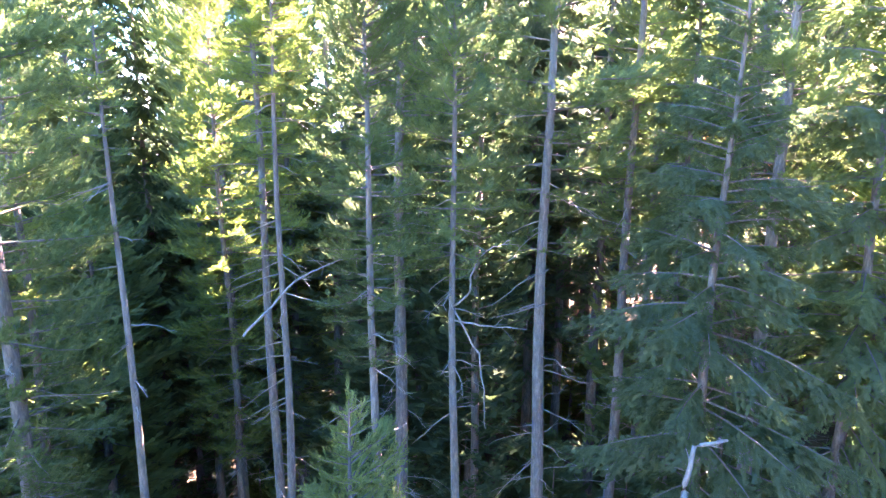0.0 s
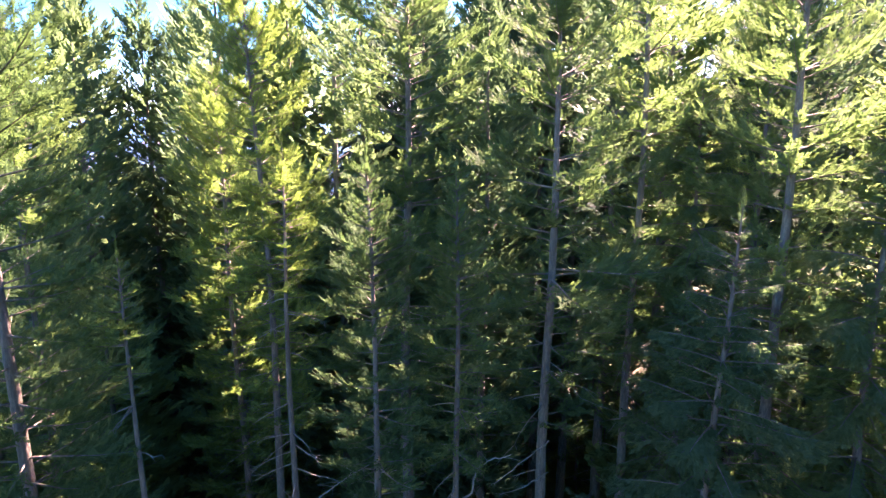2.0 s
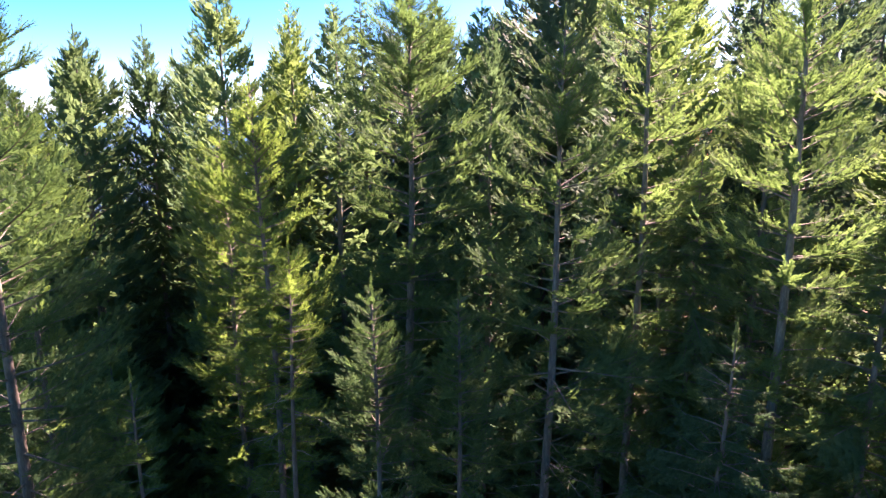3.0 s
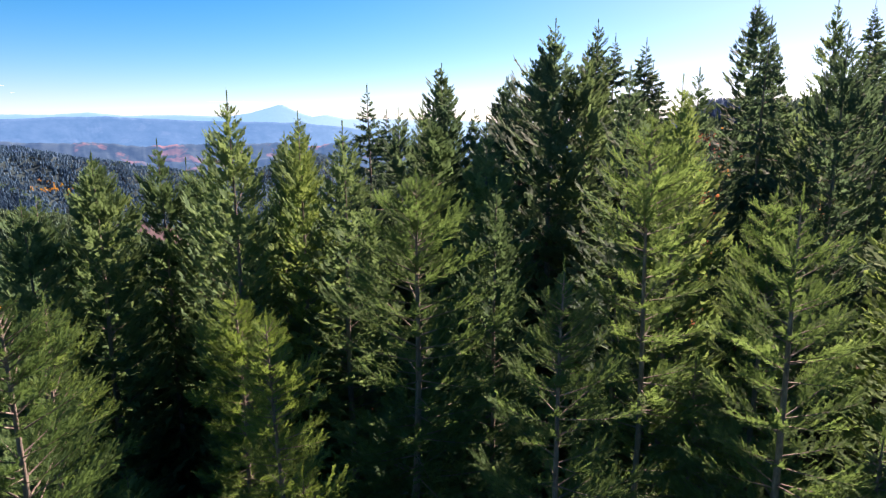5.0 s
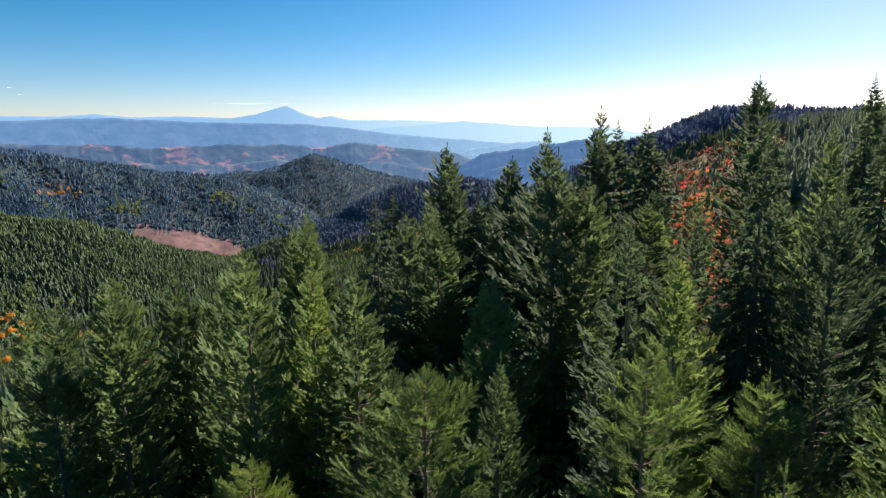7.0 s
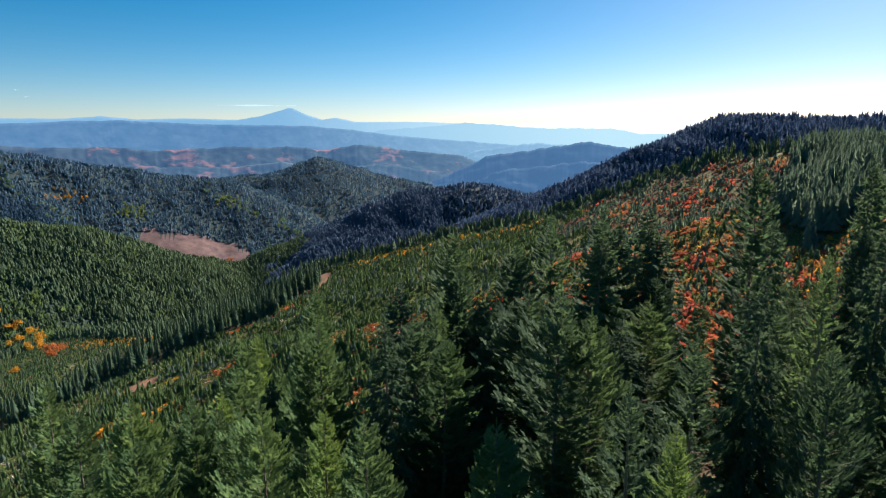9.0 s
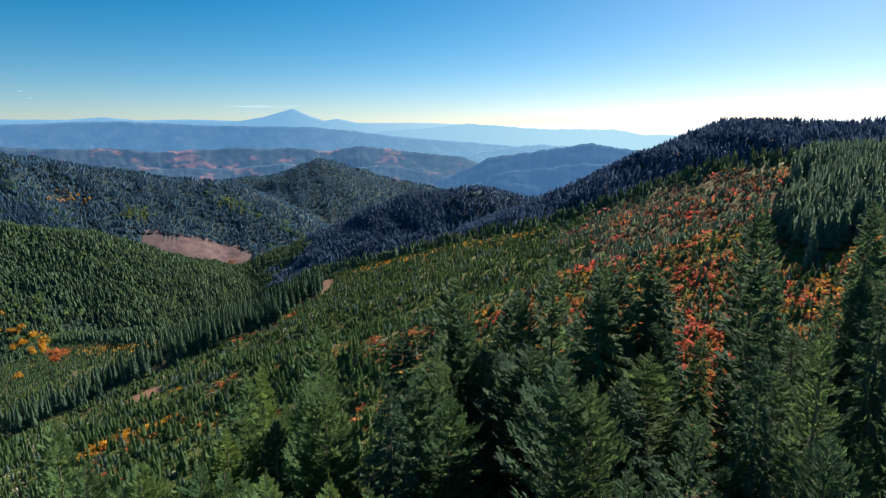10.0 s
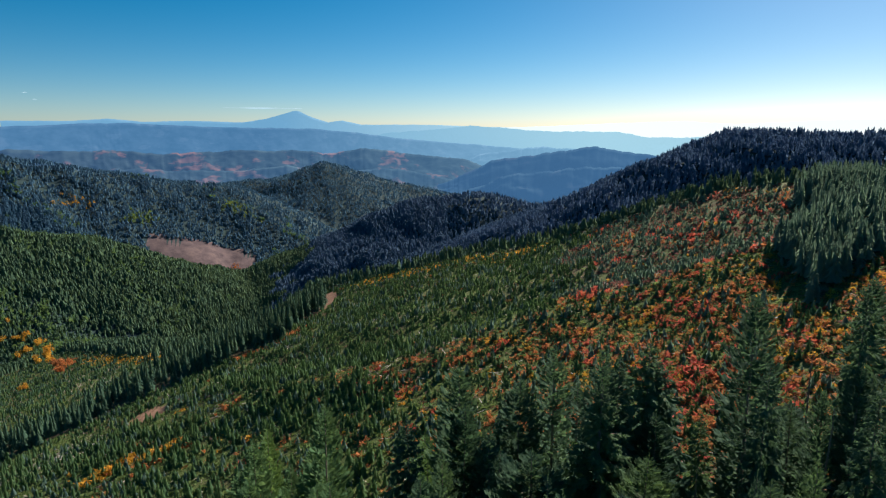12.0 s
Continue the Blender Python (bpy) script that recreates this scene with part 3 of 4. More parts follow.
        for _ in range(3):
            i = int(gen.integers(1, 5))
            d = np.array([math.cos(a + gen.uniform(-1, 1)), math.sin(a + gen.uniform(-1, 1)), gen.uniform(-0.6, 0.2)]) * size * gen.uniform(0.15, 0.4)
            bough.append(tube([pts[i], pts[i] + d * 0.5 + (0, 0, 0.02), pts[i] + d], (0.008, 0.006, 0.003), 3))
        bare.append(joined(bough))
    return trunk, joined(needles), joined(wood) if wood else None, bare


def conifer(name, spec, needle_mat, label, category="conifer", group=""):
    trunk, needles, wood, bare = build_conifer(**spec)
    ob = new(name)
    tagged(ob, label, category, group)
    part("trunk", mesh_of("trunk", *trunk, [M_BARK], True), ob)
    part("crown", mesh_of("crown", *needles, [needle_mat]), ob)
    if wood:
        tagged(part("limb_wood", mesh_of("limb_wood", *wood, [M_BARK], True), ob), kind="stuff")
    if bare and spec["detail"] == "near":
        for v, t in bare:
            part("dead_limb", mesh_of("dead_limb", v, t, [M_TWIG], True), ob, "bare grey dead limb")
    elif bare:
        tagged(part("deadwood", mesh_of("deadwood", *joined(bare), [M_TWIG], True), ob, "bare grey dead limbs"), kind="stuff")
    return ob


def stand(x, y):
    return float(ground_z(x, y))


# trees round the glade: x, y, height of the top, spread, start of the crown, hanging, sparse, fullness of the top
FRONT = [
    (-5.1, 10.2, 21.7, 0.42, 0.90, 0, 0.9, 0.8), (-0.9, 10.2, 23.3, 0.95, 0.70, 0, 0.0, 0.50), (0.63, 10.8, 23.0, 0.95, 0.76, 0, 0.2, 0.45),
    (2.8, 12.6, 28.1, 1.75, 0.62, 0, 0.1, 0.60), (5.4, 15.3, 31.0, 1.55, 0.55, 0, 0.5, 0.95), (-0.4, 17.3, 29.7, 2.75, 0.55, 0, 0.0, 1.00),
    (-3.5, 12.8, 26.9, 1.05, 0.66, 0, 0.0, 0.65), (-9.9, 15.5, 26.6, 1.6, 0.42, 0, 0.1, 0.60), (7.35, 12.2, 29.6, 2.15, 0.48, 0, 0.6, 0.62),
    (5.2, 9.65, 22.6, 2.3, 0.26, 0.9, 0.0, 0.55), (-7.3, 10.4, 28.3, 1.8, 0.50, 0, 0.1, 0.70), (-0.85, 6.9, 16.7, 0.9, 0.62, 0, 0.0, 0.50),
    (-6.3, 19.1, 25.8, 1.5, 0.42, 0, 0.0, 0.80), (12.5, 13.5, 27.0, 2.2, 0.34, 0, 0.2, 0.90), (10.5, 18.5, 29.0, 2.2, 0.38, 0, 0.2, 0.90),
    (-2.75, 12.3, 23.6, 0.75, 0.84, 0, 0.4, 0.60), (6.6, 14.5, 25.3, 1.6, 0.45, 0.9, 0.0, 0.75), (8.9, 11.2, 25.0, 2.0, 0.28, 0.9, 0.0, 0.60),
]
for k, (x, y, top, spread, crown_from, hang, sparse, bulge) in enumerate(FRONT):
    z = stand(x, y)
    ob = conifer("fir_tree" if not hang else "hemlock_tree", dict(seed=100 + k, height=top - z, spread=spread, crown_from=crown_from, detail="near", hang=hang, sparse=sparse, bulge=bulge, dead=40, thick=0.92 if spread > 2.5 else 0.78 if spread > 1.6 else 0.62),
                 M_NEEDLE_COOL if hang else M_NEEDLE, "tall green hemlock with hanging sprays and grey trunk" if hang else "slender green fir with grey trunk and dead lower limbs", group="trees round the glade")
    ob.location = (x, y, z)

SECOND = [
    (14.5, 17.5, 31.0, 3.2), (-13.0, 12.0, 24.0, 2.8),
    (2.1, 19.6, 29.2, 2.2), (-7.9, 24.5, 32.1, 2.7), (-13.9, 25.5, 29.7, 3.0), (-3.4, 33.0, 32.9, 3.0), (5.7, 29.3, 35.6, 3.3),
    (-16.3, 29.7, 29.4, 3.2), (-11.8, 29.7, 29.3, 3.0), (-7.1, 28.5, 27.9, 2.8), (0.0, 33.5, 31.5, 3.2),
    (-3.6, 25.3, 31.0, 3.2), (7.2, 29.2, 34.4, 2.9), (7.5, 23.8, 33.0, 2.9), (8.5, 21.3, 32.5, 2.6), (2.2, 24.9, 30.8, 2.9),
    (19.6, 30.8, 36.8, 2.6), (16.4, 30.7, 36.0, 2.4), (15.8, 24.1, 34.5, 2.3), (12.1, 28.4, 33.4, 3.0), (-5.5, 25.9, 31.1, 2.7), (-9.9, 27.4, 30.2, 2.6),
]
THIRD = [
    (-12.6, 28.6, 30.2, 2.6),
    (11.5, 43.9, 38.0, 2.7), (25.7, 50.1, 40.6, 3.2), (0.7, 47.0, 35.4, 3.4), (8.6, 48.7, 36.6, 2.6), (-33.6, 48.2, 22.8, 3.0),
    (-20.3, 58.0, 22.7, 3.0), (-9.0, 37.8, 30.5, 3.2), (-11.5, 52.4, 29.6, 3.2), (5.4, 38.1, 33.0, 3.2), (16.0, 44.8, 32.3, 2.6),
    (11.0, 41.9, 36.3, 3.0), (1.2, 44.8, 33.0, 3.0), (16.3, 47.9, 37.4, 2.5), (13.0, 44.8, 37.2, 2.5),
    (22.4, 50.9, 29.5, 1.9), (43.9, 61.8, 39.3, 3.0), (-7.9, 36.7, 31.7, 3.2), (-22.0, 34.0, 27.0, 3.2), (-15.8, 23.7, 28.0, 2.9),
    (3.6, 40.9, 31.5, 3.0), (24.0, 44.0, 37.0, 2.3), (33.0, 47.0, 35.5, 2.3), (28.0, 38.0, 38.0, 2.4),
    (5.7, 46.8, 34.5, 2.7), (17.2, 48.8, 35.7, 3.0),
    (30.2, 46.8, 33.6, 1.8), (36.9, 52.8, 41.1, 2.3),
    (19.6, 34.8, 32.9, 3.2), (10.5, 34.8, 32.2, 3.1), (13.5, 38.8, 32.3, 2.7), (2.9, 42.8, 32.0, 3.2),
    (4.7, 48.8, 32.1, 2.8), (5.5, 38.8, 32.3, 3.1), (6.3, 36.8, 31.9, 2.7), (-3.3, 44.8, 32.2, 3.0), (-2.0, 36.8, 31.9, 3.2),
    (-0.6, 38.8, 32.3, 2.7),
]
POOL = {}
for kind, detail, n in (("mid", "mid", 6), ("far", "far", 6)):
    for k in range(n):
        POOL[kind, k] = conifer("fir_tree", dict(seed=300 + k + (50 if kind == "far" else 0), height=30, spread=2.7, bulge=(0.58, 0.64, 0.52, 0.68, 0.58, 0.52)[k], crown_from=(0.26, 0.18, 0.40, 0.14, 0.42, 0.12)[k], detail=detail, hang=0.9 if k == 4 else 0.0, sparse=(0.0, 0.0, 0.25, 0.0, 0.2, 0.0)[k], dead=(24, 12, 44, 12, 44, 12)[k]),
                                M_FOREST_BACKLIT if k in (1, 2, 4) else M_FOREST, "tall green fir with grey trunk in the forest", group="forest firs")
        POOL[kind, k].location = (rng.uniform(-30, 30), -22 - 7 * k - (3 if kind == "far" else 0), 0)
        POOL[kind, k].location.z = stand(POOL[kind, k].location.x, POOL[kind, k].location.y)
placed = [(r[0], r[1]) for r in FRONT]


def plant(kind, k, x, y, top, spread):
    z = stand(x, y)
    s = (top - z) / 30
    ob = copy_thing(POOL[kind, k], pose(0, 0, 0))
    ob.matrix_basis = Matrix.LocRotScale((x, y, z), Euler((0, 0, rng.uniform(0, 6.28))), (spread / 3.35, spread / 3.35, s))
    placed.append((x, y))
    return ob


# tall trees ahead and to the right mostly take the darkened, backlit needles
for i, (x, y, top, spread) in enumerate(SECOND):
    plant("mid", (1, 2, 4)[i % 3] if x > -4 and top > 32.8 else (0, 3, 5)[i % 3], x, y, top, spread)
for i, (x, y, top, spread) in enumerate(THIRD):
    plant("mid" if y < 42 else "far", (1, 4)[i % 2] if x > 14 else (1, 2, 4)[i % 3] if x > -4 else (0, 3, 5)[i % 3], x, y, top, spread * 1.3 if 0.1 < x / y < 0.36 else spread)


def view_lane(x, y):
    """Sectors kept clear of filler trees so that the clearing shows from the camera."""
    return y > 20 and any(a < x / y < b for a, b in ((-0.205, -0.06), (0.355, 0.51), (0.595, 0.70)))


def bare_for_view(x, y):
    """The forest's lower corner, left without trees so the camera sees the slope beyond."""
    return y > 0 and x < -0.40 * y and math.hypot(x, y) > 54


def free_spot(x, y, gap):
    return all((x - a) ** 2 + (y - b) ** 2 > gap * gap for a, b in placed)


# crowded trees added on the sunny side to shade the glade and fill the forest
tries = 0
while tries < 900:
    tries += 1
    x, y = rng.uniform(7, 40), rng.uniform(13, 52)
    if x < 0.22 * y or x > 1.15 * y + 4 or math.hypot(x, y) < 25 or not free_spot(x, y, 3.6) or view_lane(x, y):
        continue
    plant("mid" if y < 33 else "far", (1, 4, 3, 2, 0)[int(rng.integers(5))], x, y, rng.uniform(23.5, 28.5) + 0.06 * x, rng.uniform(2.4, 3.2))

# the rest of the near forest, lower than the leading trees
tries = 0
while len(placed) < 300 and tries < 12000:
    tries += 1
    x, y = rng.uniform(-60, 60), rng.uniform(-45, 66)
    if math.hypot(x, y) < 9 or (y > 0 and math.hypot(x, y) < 17) or y < -6 or (0 < y < 17 and abs(x) < y * 0.95 + 2):
        continue
    if y > 62 + 4 * math.sin(x / 9) or not free_spot(x, y, 3.4) or view_lane(x, y) or bare_for_view(x, y):
        continue
    ahead = y > 0 and abs(x) < y * 1.1 + 4
    size = rng.uniform(17, 22.5 if x < -0.25 * y else 26) - stand(x, y) if ahead else rng.uniform(18, 29)
    if x > 10 and ahead:
        size += 4
    near = ahead and y < 33
    kind_of = ((1, 2, 4) if x > 2 else (0, 1, 3, 5))[int(rng.integers(3))] if not 0.0 < x / max(y, 1) < 0.30 or y < 0 else (2, 4)[int(rng.integers(2))]
    plant("mid" if near else "far", kind_of, x, y, stand(x, y) + size, rng.uniform(2.6, 3.5))


# the lower, shady side of the forest
tries = full = 0
while full < 46 and tries < 4000:
    tries += 1
    x, y = rng.uniform(-46, -4), rng.uniform(22, 63)
    if abs(x) > 0.85 * y or view_lane(x, y) or bare_for_view(x, y) or not free_spot(x, y, 3.1):
        continue
    plant("mid" if y < 33 else "far", (0, 3, 5, 1)[int(rng.integers(4))], x, y, rng.uniform(16.5, 22) if x < -0.25 * y else rng.uniform(19, 25.5), rng.uniform(2.3, 3.0))
    full += 1


# ---- woods and brush too many to count ----
def scatter(name, label, category, points, heights, widths, template, material):
    """Many copies of a few small shapes joined into one mesh, each turned and sized by chance."""
    pts = np.asarray(points, float)
    z = ground_z(pts[:, 0], pts[:, 1])
    vs, ts = [], []
    n0 = 0
    which = rng.integers(0, len(template), len(pts))
    for k, (v, t) in enumerate(template):
        sel = np.where(which == k)[0]
        if not len(sel):
            continue
        a = rng.uniform(0, 6.28, len(sel))
        c, s = np.cos(a)[:, None], np.sin(a)[:, None]
        w, h = widths[sel][:, None], heights[sel][:, None]
        x, y = v[None, :, 0] * w, v[None, :, 1] * w
        out = np.stack([c * x - s * y + pts[sel, 0:1], s * x + c * y + pts[sel, 1:2], v[None, :, 2] * h + z[sel][:, None] - 0.1], -1)
        vs.append(out.reshape(-1, 3))
        ts.append((t[None] + (np.arange(len(sel)) * len(v))[:, None, None]).reshape(-1, 3) + n0)
        n0 += len(sel) * len(v)
    ob = new(name, mesh_of(name, np.concatenate(vs), np.concatenate(ts), [material]))
    return tagged(ob, label, category, kind="stuff")


def tier_tree(seed, tiers, sides, base=0.08):
    """A small conifer of height 1 and width 1: ragged tiers of drooping boughs round a stem."""
    gen = np.random.default_rng(seed)
    v, t = [], []
    for k in range(tiers):
        lo = base + (1 - base) * k / tiers
        hi = min(1.0, lo + (1 - base) * 1.9 / tiers)
        r = 0.5 * (1 - k / tiers) ** 0.85 + 0.03
        a0 = gen.uniform(0, 6.28)
        for j in range(sides):
            a, da = a0 + j * 6.283 / sides, 3.1416 / sides * gen.uniform(0.75, 1.1)
            rr = r * gen.uniform(0.6, 1.2)
            zz = lo + gen.uniform(-0.3, 0.3) / tiers
            b = len(v)
            v += [(0, 0, hi), (rr * 0.72 * math.cos(a - da), rr * 0.72 * math.sin(a - da), zz + 0.25 / tiers), (rr * math.cos(a), rr * math.sin(a), zz), (rr * 0.72 * math.cos(a + da), rr * 0.72 * math.sin(a + da), zz + 0.25 / tiers)]
            t += [(b, b + 1, b + 2), (b, b + 2, b + 3)]
    return np.array(v), np.array(t)


def bush(seed, leaves, size=0.17):
    gen = np.random.default_rng(seed)
    v, t = [], []
    for _ in range(leaves):
        d = gen.normal(size=3)
        d[2] = abs(d[2]) * 0.8
        c = d / np.linalg.norm(d) * gen.uniform(0.25, 0.5)
        c[2] *= 1.7
        e = gen.normal(size=(3, 3)) * size
        b = len(v)
        v += [tuple(c + k) for k in e]
        t.append((b, b + 1, b + 2))
    return np.array(v), np.array(t)


FAR_TREES = [tier_tree(s, 3, 3) for s in range(5)]
SMALL_TREES = [tier_tree(60 + s, 2, 3) for s in range(5)]
MID_TREES = [tier_tree(20 + s, 8, 6) for s in range(5)]
YOUNG_TREES = [tier_tree(40 + s, 3, 4, 0.0) for s in range(6)]
NEAR_YOUNG = [tier_tree(80 + s, 5, 6, 0.0) for s in range(6)]
BUSHES = [bush(s, 26) for s in range(6)]
TUFTS = [bush(30 + s, 12, 0.19) for s in range(6)]


def drift(x, y, size, seed):
    return ripple(x + 977 * seed, y - 531 * seed, size)


p = spots(11000, 55, 260, 95, 330, band)
scatter("half_grown_woods", "dense stand of half-grown green firs", "conifers", p, rng.uniform(4.5, 10.0, len(p)), rng.uniform(2.4, 3.6, len(p)), MID_TREES, M_STAND)
p = spots(3000, -190, -50, 150, 330, strip)
scatter("edge_woods", "dark row of firs along the clearing's lower edge", "conifers", p, (3.0 + 7.5 * rng.random(len(p)) ** 1.6 + 5.0 * np.clip((p[:, 0] + 165) / 85, 0, 1)) * (1 + 0.25 * drift(p[:, 0], p[:, 1], 24, 2)), rng.uniform(2.2, 3.8, len(p)), MID_TREES, M_SLOPE)
p = spots(92000, -720, 560, 62, 680, lambda x, y: woods(x, y) & (np.abs(np.arctan2(x, y)) < radians(44)))
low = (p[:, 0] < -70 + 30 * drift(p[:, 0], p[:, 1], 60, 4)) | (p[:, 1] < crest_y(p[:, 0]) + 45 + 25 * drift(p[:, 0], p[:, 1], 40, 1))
for q, name, label, m in ((p[~low], "ridge_woods", "conifer forest on the ridge behind the clearing, tinted blue for haze", M_FAR), (p[low], "hillside_woods", "green conifer forest round the clearing", M_SLOPE)):
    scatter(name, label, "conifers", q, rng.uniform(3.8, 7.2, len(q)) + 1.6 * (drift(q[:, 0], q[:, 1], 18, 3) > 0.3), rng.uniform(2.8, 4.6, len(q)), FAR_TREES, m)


def faces_camera(x, y):
    """Slopes turned towards the camera; the back slopes it can't see get no trees."""
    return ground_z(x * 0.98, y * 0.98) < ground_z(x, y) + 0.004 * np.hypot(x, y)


p = spots(90000, -1300, 320, 620, 2000, lambda x, y: woods(x, y) & (np.abs(np.arctan2(x, y)) < radians(43)) & faces_camera(x, y))
p = np.concatenate([p, spots(52000, -800, 0, 560, 1080, lambda x, y: woods(x, y) & (np.abs(np.arctan2(x, y)) < radians(43)) & faces_camera(x, y))])
# the farther the trees, the bluer the haze-tinted needles they get
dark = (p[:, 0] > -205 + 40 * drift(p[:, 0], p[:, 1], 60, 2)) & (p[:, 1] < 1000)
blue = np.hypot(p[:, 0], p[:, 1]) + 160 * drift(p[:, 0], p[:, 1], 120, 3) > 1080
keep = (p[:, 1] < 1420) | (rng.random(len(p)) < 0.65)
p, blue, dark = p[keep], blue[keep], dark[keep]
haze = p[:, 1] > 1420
for q, name, label, m in ((p[haze], "far_hill_woods", "conifer forest on the far hill, tinted blue for haze", M_HAZY), (p[blue & ~dark & ~haze], "valley_woods", "conifer forest on the valley's far slopes, tinted blue for haze", M_VALLEY), (p[~blue & ~dark], "slope_woods", "green conifer forest on the valley's near slopes", M_SLOPE),
                         (p[~blue & dark], "spur_woods", "conifer forest on the spur above the valley, tinted blue for haze", M_FAR)):
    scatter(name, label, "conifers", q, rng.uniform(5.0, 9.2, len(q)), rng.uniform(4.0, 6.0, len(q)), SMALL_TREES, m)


def front_of_rib(x, y):
    """The sunny shoulder of the slope on this side of the rib."""
    return y < rib_y(x) + 3 * np.sin(x / 5.0)


def grow(name, label, category, n, where, low, high, wide, shapes, material):
    """Plants all over the places that where() allows: heights from low to high, width as a share of the height."""
    p = spots(n, -340, 230, 62, 500, lambda x, y: where(x, y) & in_view(x, y))
    h = low + (high - low) * rng.random(len(p)) ** 1.4
    return scatter(name, label, category, p, h, h * rng.uniform(wide[0], wide[1], len(p)), shapes, material)


def open_slope(x, y):
    return clearing(x, y) | lower_cut(x, y)


def rusty(x, y):
    """The upper part of the slope, where red and rust shrubs grow between the firs."""
    return clearing(x, y) & ~front_of_rib(x, y) & (x + 16 * drift(x, y, 30, 4) > 38 + 0.16 * (y - 160))


grow("young_firs", "young green firs planted all over the sunny shoulder", "conifers", 52000, lambda x, y: clearing(x, y) & front_of_rib(x, y) & (drift(x, y, 16, 1) > -0.35), 0.7, 2.6, (0.55, 0.85), NEAR_YOUNG, M_YOUNG)
grow("young_firs", "young green firs planted in the hollow", "conifers", 95000, lambda x, y: clearing(x, y) & ~front_of_rib(x, y) & ~rusty(x, y) & (drift(x, y, 22, 1) > -0.7), 0.9, 2.8, (0.55, 0.85), YOUNG_TREES, M_YOUNG)
grow("young_firs", "dark green young firs among the rust shrubs", "conifers", 62000, lambda x, y: rusty(x, y) & (drift(x, y, 18, 3) > -0.5), 0.9, 3.0, (0.55, 0.85), YOUNG_TREES, M_STAND)
grow("young_firs", "dark green young firs scattered over the slope", "conifers", 26000, lambda x, y: clearing(x, y) & ~rusty(x, y) & (drift(x, y, 12, 8) > 0.0), 1.3, 3.2, (0.5, 0.75), YOUNG_TREES, M_STAND)
grow("young_firs", "young green firs on the lower spur", "conifers", 40000, lower_cut, 0.9, 2.6, (0.55, 0.85), YOUNG_TREES, M_YOUNG)
grow("young_firs", "bushy young firs a few metres high on the lower shoulder", "conifers", 42000, lambda x, y: clearing(x, y) & (x < -12) & (y < 195) & (drift(x, y, 20, 6) > -0.25), 1.6, 4.6, (0.42, 0.6), NEAR_YOUNG, M_YOUNG)
grow("low_brush", "low olive and yellowish brush between the young firs", "brush", 90000, lambda x, y: open_slope(x, y) & ~rusty(x, y) & (drift(x, y, 15, 5) > -0.2), 0.4, 1.2, (1.2, 2.2), TUFTS, M_BRUSH)
grow("low_brush", "low green and yellowish brush that covers the sunny shoulder", "brush", 170000, lambda x, y: clearing(x, y) & front_of_rib(x, y), 0.3, 0.9, (1.5, 2.4), TUFTS, M_BRUSH)
grow("rust_brush", "low orange and rust-coloured brush on the sunny shoulder", "brush", 110000, lambda x, y: clearing(x, y) & front_of_rib(x, y) & (drift(x, y, 16, 5) + 0.010 * x > 0.15), 0.3, 0.9, (1.4, 2.2), TUFTS, M_ORANGE)
grow("dry_brush", "brown and tan dry brush between the young firs", "brush", 40000, lambda x, y: open_slope(x, y) & (drift(x, y, 15, 7) > 0.1), 0.3, 0.9, (1.4, 2.4), TUFTS, M_DRY)
grow("rust_brush", "dark red and rust-coloured low brush among the young firs", "brush", 110000, lambda x, y: rusty(x, y) & (drift(x, y, 20, 9) > -0.5), 0.4, 1.3, (1.2, 2.2), TUFTS, M_RUST)


def shrubs(name, label, drifts, each, where, seed, material, high=2.2, reach=3.0):
    """Autumn shrubs that grow in patches: a few close bushes round each of many centres."""
    c = spots(drifts, -170, 200, 64, 330, lambda x, y: clearing(x, y) & in_view(x, y) & where(x, y))
    gen = np.random.default_rng(seed)
    n = gen.integers(2, each, len(c))
    p = np.repeat(c, n, axis=0) + gen.normal(size=(int(n.sum()), 2)) * (reach * gen.uniform(0.4, 1.2, len(c)))[:, None].repeat(n, axis=0)
    p = p[clearing(p[:, 0], p[:, 1])]
    h = gen.uniform(0.4 * high, high, len(p))
    scatter(name, label, "brush", p, h, h * gen.uniform(0.9, 1.5, len(p)), BUSHES, material)


shrubs("red_brush", "red autumn shrubs in patches on the upper slope", 950, 8, lambda x, y: rusty(x, y) & (drift(x, y, 26, 2) > -0.15), 2, M_RED, 2.0, 2.4)
shrubs("orange_brush", "orange autumn shrubs in patches on the upper slope", 1100, 9, lambda x, y: rusty(x, y) & (drift(x, y, 22, 3) > 0.0), 3, M_ORANGE, 2.1, 2.6)
shrubs("yellow_brush", "yellow autumn shrubs on the upper slope", 420, 7, lambda x, y: rusty(x, y) & (drift(x, y, 20, 6) > 0.1), 4, M_YELLOW, 1.8, 2.0)
shrubs("orange_brush", "orange autumn shrubs on the sunny shoulder", 3600, 12, lambda x, y: front_of_rib(x, y) & (drift(x, y, 18, 5) + 0.010 * x > 0.05), 5, M_ORANGE, 1.7, 3.0)
shrubs("red_brush", "red autumn shrubs on the sunny shoulder", 1800, 9, lambda x, y: front_of_rib(x, y) & (drift(x, y, 16, 7) + 0.006 * x > 0.25), 6, M_RED, 1.6, 1.8)
shrubs("yellow_brush", "yellow autumn shrubs on the sunny shoulder", 1800, 9, lambda x, y: front_of_rib(x, y) & (drift(x, y, 17, 9) + 0.006 * x > 0.2), 7, M_YELLOW, 1.4, 2.4)
shrubs("orange_brush", "single orange shrubs among the green firs", 300, 4, lambda x, y: ~front_of_rib(x, y) & ~rusty(x, y), 8, M_ORANGE, 1.5, 1.6)
